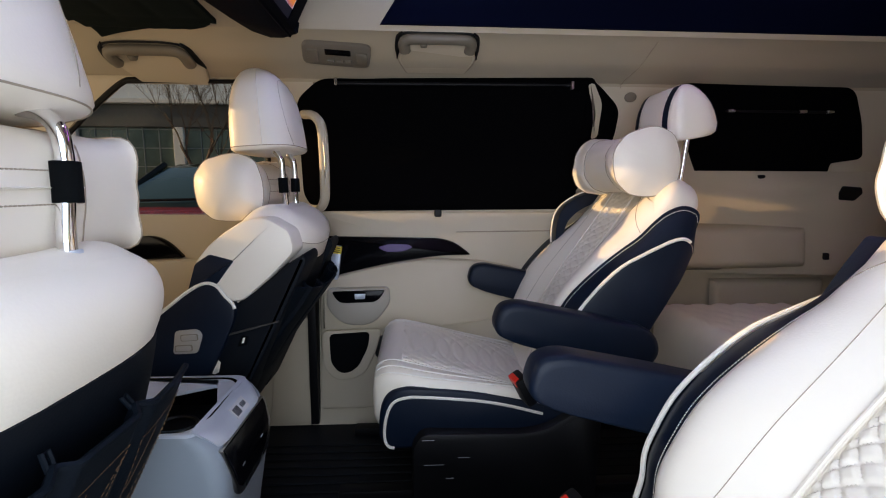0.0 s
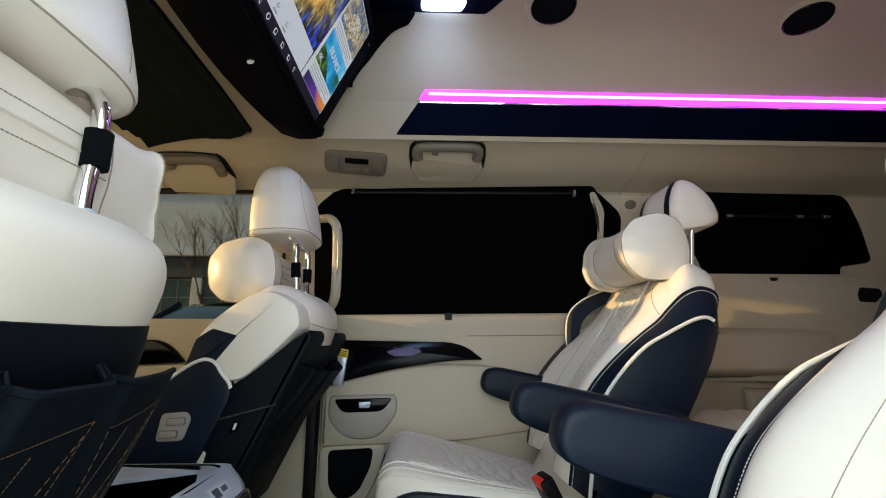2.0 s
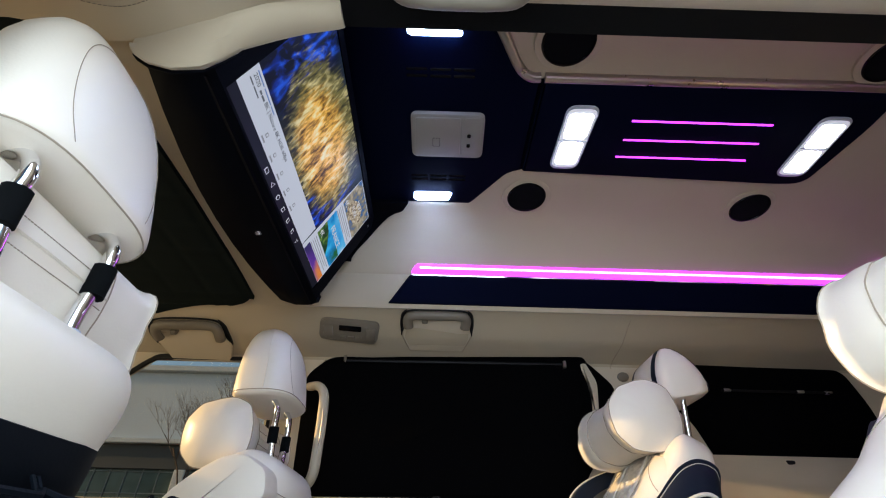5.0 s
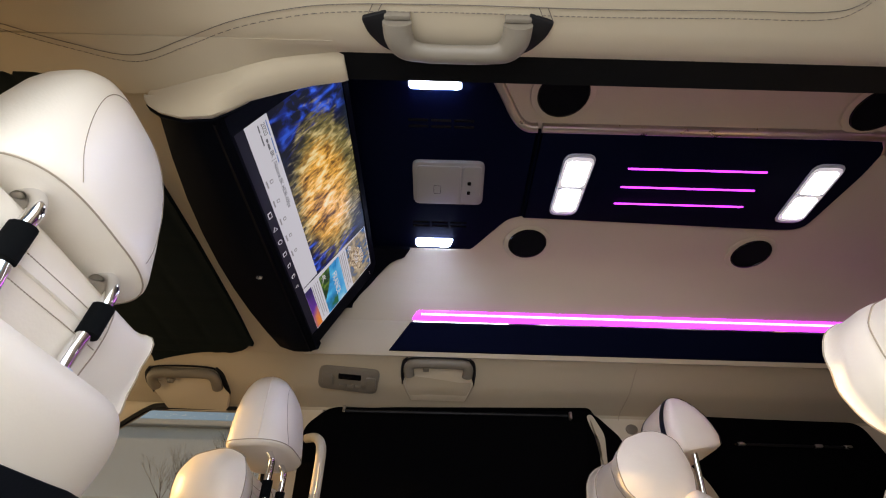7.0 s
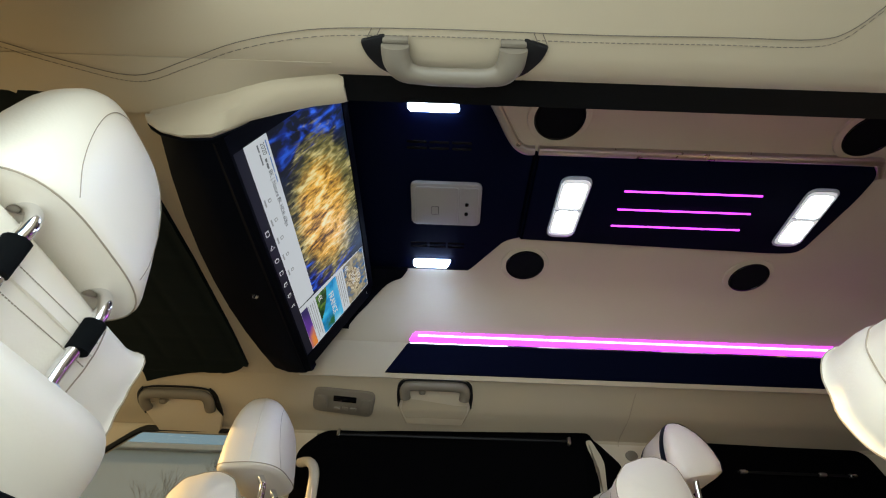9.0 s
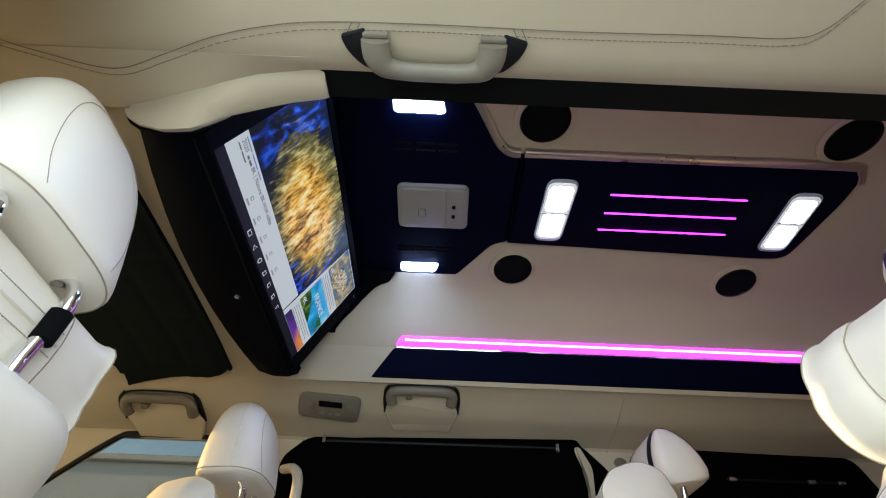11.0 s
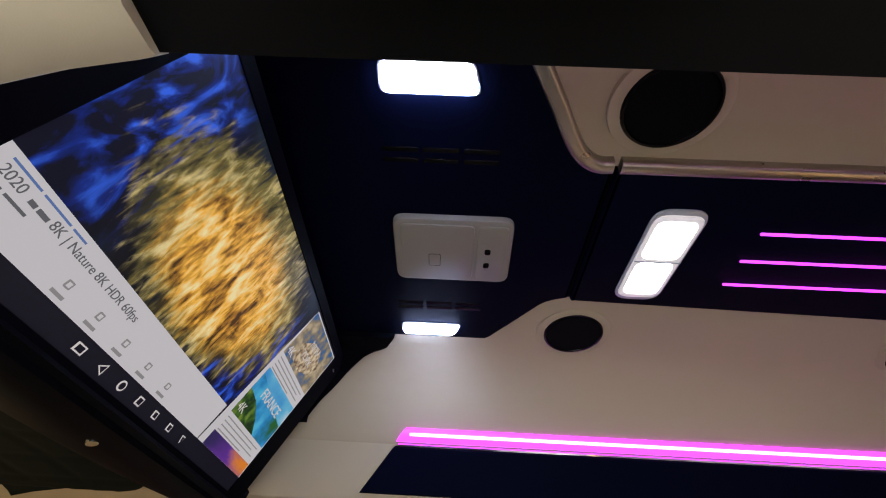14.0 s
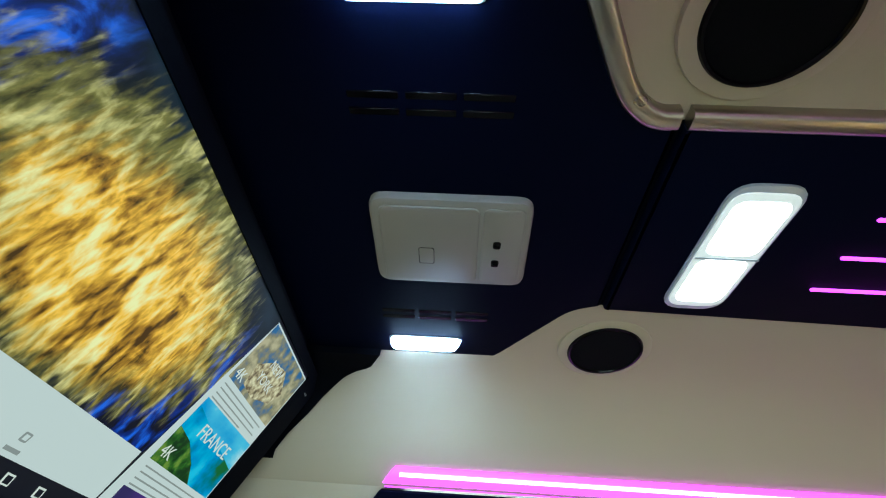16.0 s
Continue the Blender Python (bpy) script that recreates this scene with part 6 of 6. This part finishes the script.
part("pad", soft_pad(1.02, 1.63, 0.565, 0.735, 0.085, 0.035), CREAM_TRIM, rq)
part("piping", tube([(1.03 + 0.58 * k / 12, wally(0.575) - 0.030, 0.566) for k in range(13)], 0.004, 6), GREY, rq)
part("lower_panel", soft_pad(1.30, 1.74, 0.20, 0.525, 0.035, 0.02), CREAM_TRIM, rq)
bg = thing("belt_guide", "black belt guide on the cream rear pillar", "seat belt")
part("guide", outline_on_wall([(1.735, 0.872), (1.80, 0.868), (1.81, 0.845), (1.785, 0.818), (1.725, 0.822), (1.718, 0.85)], 0.006, 0.04, 0.082, 0.005), BLACK, bg)
part("anchor", outline_on_wall([(1.68, 0.63), (1.70, 0.63), (1.70, 0.605), (1.68, 0.605)], 0.005, 0.04, 0.085, 0.004), BLACK, bg)
dot = thing("pillar_button", "round grey cover on the rear pillar", "trim")
part("disc", prism([(0.936 + 0.021 * math.cos(a * 0.2618), 1.172 + 0.016 * math.sin(a * 0.2618)) for a in range(24)], -0.002, 0.005, on_wall(), 0.002), GREY, dot)

# third row cushion
row3 = thing("third_row_seat", "cream quilted third-row bench seat", "seat")
def bench(s, v, o):
    x, y = 0.98 + 0.44 * s, -0.62 + 1.24 * v
    edge = min(1, 12 * min(s, 1.2 - s)) ** 0.5
    return Vector((x, y, 0.43 + 0.055 * edge + quilt(s * 6, y * 9, 0.006) - o))
part("cushion", sheet(bench, span(0, 1, 44), span(0, 1, 110), -0.16), CREAM, row3)
part("backrest", shifted(superq(0.09, 0.42, 0.30, 0.4, 0.4, 18, 40), pose(1.55, -0.14, 0.72, 0, 20, 0)), CREAM, row3)
part("base", block(1.02, 1.5, -0.55, 0.55, 0.0, 0.36, 0.03), BLACK, row3)

# front door
fd = thing("front_door", "cream front passenger door with a dark trim spear", "door", kind="structure")
part("trim_spear", outline_on_wall([(-0.98, 0.672), (-0.72, 0.692), (-0.67, 0.670), (-0.615, 0.615), (-0.98, 0.60)], [0.01, 0.05, 0.03, 0.01, 0.01], 0.0, 0.02, 0.004), GLOSS, fd)
part("door_panel", outline_on_wall([(-1.0, 0.595), (-0.60, 0.61), (-0.36, 0.60), (-0.35, 0.40), (-1.0, 0.40)], 0.03, 0.0, 0.03, 0.01), CREAM_TRIM, fd)

visor = thing("sun_visor", "cream sun visor folded up with dark edge", "sun visor")
part("board", shifted(block(-0.09, 0.09, -0.21, 0.21, -0.008, 0.008, 0.007), pose(-0.90, 0.46, 1.262, 8, 3, 6)), LINER, visor)
part("mirror_frame", shifted(block(-0.075, 0.075, 0.12, 0.205, -0.0105, -0.006, 0.002), pose(-0.90, 0.46, 1.262, 8, 3, 6)), BLACK, visor)

# stitched seams of the headliner
st = thing("header_stitching", "double stitched seam along the padded door header", "trim")
line = [(-0.42, -0.545), (-0.30, -0.502), (-0.21, -0.484), (-0.12, -0.512), (-0.04, -0.541), (0.04, -0.560), (0.122, -0.570), (0.275, -0.573), (0.466, -0.572), (0.65, -0.575), (0.767, -0.576), (0.81, -0.59), (0.84, -0.64)]
def hz(y):
    return interp(abs(y), [(0.40, 1.290), (0.468, 1.272), (0.50, 1.262), (0.56, 1.252), (0.62, 1.245), (0.68, 1.238), (0.74, 1.225)]) - 0.0015
def hz_at(x, y):
    """Underside of the header, following its padded root ahead of the door."""
    if x > 0.098 or y < -0.505:
        return hz(y)
    yt = interp(x, [(-0.25, -0.40), (-0.2, -0.409), (-0.08, -0.446), (0, -0.465), (0.1, -0.475)])
    zt = interp(x, [(-0.35, 1.288), (-0.2, 1.269), (-0.08, 1.267), (0, 1.279), (0.1, 1.287)])
    q = min(1.0, (y + 0.505) / (yt + 0.505))
    return 1.260 + (zt - 1.260) * q - 0.0015
smooth_line = [(p.x, p.y + 0.010) for p in bend([(x, y, 0) for x, y in line], 6)]
part("seam", tube([(x, y, hz_at(x, y)) for x, y in smooth_line], 0.0006, 5), HEADSEAM, st)
dashes = bmesh.new()
for (xa, ya), (xb, yb) in zip(smooth_line, smooth_line[1:]):
    n = max(1, int(math.hypot(xb - xa, yb - ya) / 0.007))
    for k in range(n):
        p, q = [(xa + (xb - xa) * f, ya + 0.011 + (yb - ya) * f) for f in (k / n, (k + 0.65) / n)]
        tube([(p[0], p[1], hz_at(*p)), (q[0], q[1], hz_at(*q))], 0.0006, 4, dashes)
part("stitches", dashes, HEADSEAM, st)
for x in (0.152, 0.164, 0.400, 0.412):
    part("seam", tube([(x + (0.012 if x < 0.3 else -0.012) * (1 - k / 6), -0.562 + 0.0035 * k, hz(-0.562 + 0.0035 * k)) for k in range(7)], 0.0006, 5), HEADSEAM, st)
for x in (-0.50, 0.84):
    part("panel_joint", tube([(0.90 + 0.09 * (z - 1.25), wally(z) - 0.001, z) for z in span(1.20, 1.285, 8)] if x > 0 else [(-0.26 - 0.02 * k, -0.40 - 0.012 * k, head(0.4) - 0.001) for k in range(5)], 0.0012, 5), SEAM, st)

# ---- floor console ----
fc = thing("floor_console", "silver and grey rear end of the centre console with cup holders", "console")
REAR = [(0.0, -0.175), (0.2, -0.146), (0.31, -0.128), (0.36, -0.126), (0.405, -0.133), (0.425, -0.142), (0.440, -0.153), (0.448, -0.162), (0.453, -0.172)]
NEAR, FAR = -0.083, 0.170
def section(z, inset=0.0):
    """Outline of the console at one height, rounded at its rear corners."""
    xr = interp(z, REAR) - inset
    return [Vector((p[0], p[1], z)) for p in rounded([(-0.75, NEAR + inset), (xr, NEAR + inset), (xr, FAR - inset), (-0.75, FAR - inset)], [0.004, 0.034, 0.034, 0.004], 8)]
levels = [0.0, 0.1, 0.2, 0.26, 0.31, 0.34, 0.36, 0.385, 0.405, 0.425, 0.440, 0.448, 0.4515]
part("body", loft([section(z) for z in levels] + [section(z, 0.006) for z in levels[:2:-1]]), GRAPHITE, fc, "smooth grey console body")
lift = lambda u, v, h: Vector((u, v, 0.4525 + h))
rec = rounded([(-0.52, -0.073), (-0.190, -0.073), (-0.1670, -0.030), (-0.1720, 0.128), (-0.195, 0.153), (-0.52, 0.158)], [0.02, 0.035, 0.05, 0.035, 0.035, 0.02], 8)
rim_out = rounded([(-0.53, NEAR + 0.001), (-0.166, NEAR + 0.001), (-0.166, FAR - 0.001), (-0.53, FAR - 0.001)], [0.004, 0.030, 0.034, 0.004], 8)
part("top_frame", ring_prism(rim_out, rec, -0.004, 0.004, lift, 0.0015), SILVERTRIM, fc, "silver top frame")
def slope(v, q, o):
    """The silver rear slope from the tray down to the socket panel, following the rounded body."""
    z = 0.4545 - 0.038 * q ** 1.5
    y0, y1 = interp(q, [(0, -0.072), (0.2, -0.0745), (0.45, -0.071), (1, -0.059)]), interp(q, [(0, 0.145), (0.3, 0.150), (1, 0.136)])
    y = y0 + (y1 - y0) * v
    curl = 0.010 * max(0.0, abs(2 * v - 1) - 0.70) ** 2 / 0.09 * min(1.0, q * 2)
    return Vector((interp(min(z, 0.453), REAR) + 0.0035 - 0.012 * (1 - q) ** 3 - curl - o, y, z + 0.0022 - o))
part("rear_slope", sheet(slope, span(0, 1, 32), span(0, 1, 14), 0.003), SILVERTRIM, fc, "silver sloping rear edge")
tray = part("cup_tray", prism(rec, -0.062, -0.052, lift, 0.001), BLACK_CLOTH, fc, "black cup holder tray")
part("tray_lip", ring_prism(rec, [(p[0] * 0.97 - 0.0103, p[1] * 0.93 + 0.002) for p in rec], -0.056, 0.0050, lift, 0.002), GLOSS, fc, "gloss black tray lip")
for x in (-0.27, -0.40):
    ring = [Vector((x + 0.042 * math.cos(a * 0.2094), 0.046 + 0.042 * math.sin(a * 0.2094), 0.4035)) for a in range(31)]
    part("cup_ring", tube(ring, 0.004, 6, caps=False), BLACK, tray)
face = lambda u, v, h: Vector((interp(v, REAR) + h - 0.003 * max(0.0, abs((u - 0.043) / 0.115) - 0.55) ** 2 / 0.2, u, v))
glossy = [(-0.060, 0.414), (0.134, 0.413), (0.130, 0.365), (0.108, 0.334), (0.070, 0.326), (-0.012, 0.324), (-0.034, 0.332)]
outer = [(-0.064, 0.4165), (0.152, 0.4165), (0.156, 0.345), (0.136, 0.309), (0.080, 0.302), (-0.020, 0.303), (-0.042, 0.325)]
part("rear_trim", ring_prism(rounded(outer, [0.003, 0.006, 0.02, 0.02, 0.02, 0.015, 0.01], 4), rounded(glossy, [0.002, 0.006, 0.02, 0.02, 0.02, 0.012, 0.01], 4), -0.008, 0.007, face, 0.002), SILVER, fc, "satin silver surround")
rp = part("rear_panel", sheet(lambda q, v, o: face(interp(v, [(0.322, -0.02), (0.335, -0.037), (0.416, -0.062)]) + (interp(v, [(0.322, 0.09), (0.335, 0.112), (0.365, 0.133), (0.416, 0.137)]) - interp(v, [(0.322, -0.02), (0.335, -0.037), (0.416, -0.062)])) * q, v, 0.0045 - o), span(0, 1, 16), span(0.322, 0.4155, 8), 0.004), GLOSS, fc, "gloss black socket panel")
for y in (-0.012, 0.085):
    part("socket_cover", prism(rounded([(y - 0.020, 0.345), (y + 0.020, 0.345), (y + 0.020, 0.388), (y - 0.020, 0.388)], 0.006), 0.0, 0.0075, face, 0.0015), BLACK, rp)
    part("socket_mark", prism([(y - 0.006, 0.352), (y + 0.006, 0.352), (y + 0.006, 0.362), (y - 0.006, 0.362)], 0.0, 0.0085, face), GREYPLATE, rp, "pale socket mark")
def print_on(name, q0, q1, v0, v1, out, mat, label=""):
    part(name, sheet(lambda q, v, o: slope(v, q, o - out), span(q0, q1, 6), span(v0, v1, 6), 0.0006), mat, fc, label)
print_on("label", 0.42, 0.84, 0.40, 0.68, 0.0034, PALELABEL, "small translucent sticker")
for k in range(6):
    print_on("text_bar", 0.50, 0.78, 0.42 + 0.018 * k, 0.431 + 0.018 * k, 0.0039, INKBAR)
for k in range(4):
    print_on("text_bar", 0.54, 0.70, 0.56 + 0.024 * k, 0.575 + 0.024 * k, 0.0039, INKBAR)


# ---- outside ----
def leaf_ground():
    bm = bmesh.new()
    block(-400, 400, -400, 400, -0.62, -0.52, 0, bm=bm)
    return bm


ASPHALT = material("asphalt", (0.05, 0.05, 0.052), 0.9, bump=0.5, var=0.3, scale=2, grain=80)
FACADE = material("pale_facade", (0.78, 0.84, 0.90), 0.8, bump=0.1, var=0.06, scale=1.5)
FASCIA = material("white_fascia", (0.78, 0.78, 0.76), 0.6, bump=0.05, var=0.05)
MULLION = material("grey_mullion", (0.22, 0.25, 0.26), 0.5, bump=0.0, var=0.1)
DARKBAND = material("dark_cladding", (0.07, 0.075, 0.08), 0.6, bump=0.1, var=0.15, scale=2)
# the mottled green is painted in, standing for trees reflected in the panes
WINGLASS = material("building_glass_painted_reflections", (0.09, 0.13, 0.12), 0.08, bump=0.0, var=0.6, scale=3)
BARK = material("grey_bark", (0.10, 0.08, 0.065), 0.9, bump=0.4, var=0.3, scale=12, grain=60)
CARRED = material("red_car_paint", (0.42, 0.012, 0.015), 0.25, bump=0.0, var=0.05, coat=0.8)
CARGLASS = material("car_window", (0.05, 0.09, 0.09), 0.05, bump=0.0, var=0.0)
TYRE = material("tyre_rubber", (0.015, 0.015, 0.015), 0.85, bump=0.2, var=0.1)
tagged(link_mesh("ground", leaf_ground(), ASPHALT, smooth=False), "grey asphalt ground outside the van", "ground", kind="structure")

hall = thing("building", "pale low building with dark cladding band and gridded windows", "building")
BY = 12.0
part("upper_wall", block(-26, 3, BY, BY + 0.5, 3.10, 4.86, 0.02, 1), FACADE, hall)
part("roof_edge", block(-26.2, 3.2, BY - 0.15, BY + 0.6, 4.86, 5.02, 0.02, 1), FASCIA, hall)
part("fascia", block(-26, 3, BY - 0.10, BY + 0.4, 2.98, 3.10, 0.02, 1), FASCIA, hall)
part("cladding", block(-26, 3, BY + 0.05, BY + 0.5, 2.40, 2.98, 0.01, 1), DARKBAND, hall)
part("lower_wall", block(-26, 3, BY + 0.04, BY + 0.5, -0.52, 0.35, 0.01, 1), FACADE, hall)
for k in range(10):
    x0 = -25.0 + 2.72 * k
    win = part("window", block(x0, x0 + 2.45, BY + 0.16, BY + 0.22, 0.35, 2.40, 0), WINGLASS, hall, "dark window pane with tree reflections put into its colour")
    for j in range(7):
        x = x0 + 2.45 * j / 6
        part("mullion", block(x - 0.012, x + 0.012, BY + 0.13, BY + 0.17, 0.35, 2.40, 0), MULLION, win)
    for j in range(5):
        z = 0.40 + 1.95 * j / 4
        part("transom", block(x0, x0 + 2.45, BY + 0.13, BY + 0.165, z - 0.012, z + 0.012, 0), MULLION, win)
    part("pier", block(x0 + 2.45, x0 + 2.72, BY + 0.03, BY + 0.45, 0.35, 2.40, 0.01, 1), FASCIA, hall)


def bare_tree(x, y, height, seed, spread=0.5):
    t = thing("bare_tree", "leafless tree with many fine grey branches", "tree", (x, y, -0.52), group="bare trees")
    rnd = random.Random(seed)
    trunk, twigs = bmesh.new(), bmesh.new()
    def grow(p, d, length, r, depth, target):
        q = p + d * length * 0.5 + Vector((rnd.uniform(-1, 1), rnd.uniform(-1, 1), 0)) * length * 0.06
        e = p + d * length
        tube([p, q, e], [r, r * 0.85, r * 0.68], 6 if r > 0.02 else 3, target)
        if depth == 0:
            return
        for k in range(3 if depth > 3 else 4):
            ax = Vector((rnd.uniform(-1, 1), rnd.uniform(-1, 1), rnd.uniform(-0.2, 0.9)))
            nd = (d + ax.normalized() * spread * rnd.uniform(0.7, 1.4)).normalized()
            grow(p + d * length * rnd.uniform(0.55, 1.0), nd, length * rnd.uniform(0.58, 0.80), r * 0.50, depth - 1, twigs)
    grow(Vector((0, 0, 0)), Vector((0, 0, 1)), height * 0.30, height * 0.015, 6, trunk)
    part("trunk", trunk, BARK, t)
    part("branches", twigs, BARK, t)
    return t


bare_tree(-3.9, 8.4, 4.9, 2)
bare_tree(-8.6, 8.8, 4.6, 7)
bare_tree(-0.6, 9.5, 4.8, 11)

# parked red car facing the van
car = thing("parked_car", "red parked car facing the van with a dark windscreen", "car")
sect = []
for y, hw, zb, zt in ((0.0, 0.70, -0.30, 0.20), (0.06, 0.80, -0.34, 0.30), (0.35, 0.88, -0.36, 0.40), (1.0, 0.92, -0.36, 0.50), (1.15, 0.92, -0.36, 0.53), (3.9, 0.92, -0.36, 0.55), (4.4, 0.88, -0.32, 0.45)):
    ring = rrect(2 * hw, zt - zb, 0.12)
    sect.append([Vector((p[0], y, (zb + zt) / 2 + p[1])) for p in ring])
part("body", loft(sect), CARRED, car)
cab = []
for y, hw, zt in ((1.02, 0.74, 0.54), (1.10, 0.745, 0.60), (1.60, 0.66, 0.85), (1.80, 0.64, 0.90), (3.0, 0.62, 0.905), (3.8, 0.66, 0.78), (4.1, 0.70, 0.55)):
    ring = rrect(2 * hw, max(0.04, zt - 0.48), min(0.10, max(0.015, (zt - 0.48) * 0.3)))
    cab.append([Vector((p[0], y, 0.48 + max(0.04, zt - 0.48) / 2 + p[1])) for p in ring])
cabin = part("cabin", loft(cab), CARGLASS, car, "dark glazed cabin")
part("roof_panel", sheet(lambda u, v, o: Vector((-0.56 + 1.12 * u, 1.75 + 1.4 * v, 0.912 - 0.06 * (2 * u - 1) ** 4 + o)), span(0, 1, 10), span(0, 1, 4), 0.01), BLACK, cabin, "dark roof")
for s in (-1, 1):
    part("pillar", tube([(s * 0.74, 1.06, 0.56), (s * 0.65, 1.70, 0.89)], 0.03, 8), BLACK, cabin)
    part("mirror", shifted(superq(0.09, 0.05, 0.06, 0.5, 0.5, 10, 16), pose(s * 0.92, 1.35, 0.66)), CARRED, car)
    part("headlight", shifted(superq(0.16, 0.10, 0.06, 0.6, 0.6, 10, 16), pose(s * 0.62, 0.10, 0.22)), SILVERTRIM, car)
    for y in (0.85, 3.5):
        wh = part("wheel", shifted(tube([(-0.11, 0, 0), (-0.10, 0, 0), (0.10, 0, 0), (0.11, 0, 0)], [0.30, 0.33, 0.33, 0.30], 24), pose(s * 0.80, y, -0.19)), TYRE, car)
        part("rim", shifted(tube([(-0.115, 0, 0), (0.115, 0, 0)], 0.20, 20), pose(s * 0.80, y, -0.19)), SILVER, wh)
part("wiper", tube([(-0.55, 1.0, 0.56), (0.1, 1.04, 0.575)], 0.012, 6), BLACK, car)
move(car, pose(-1.90, 2.70, 0.078) @ Matrix.Scale(1.15, 4))
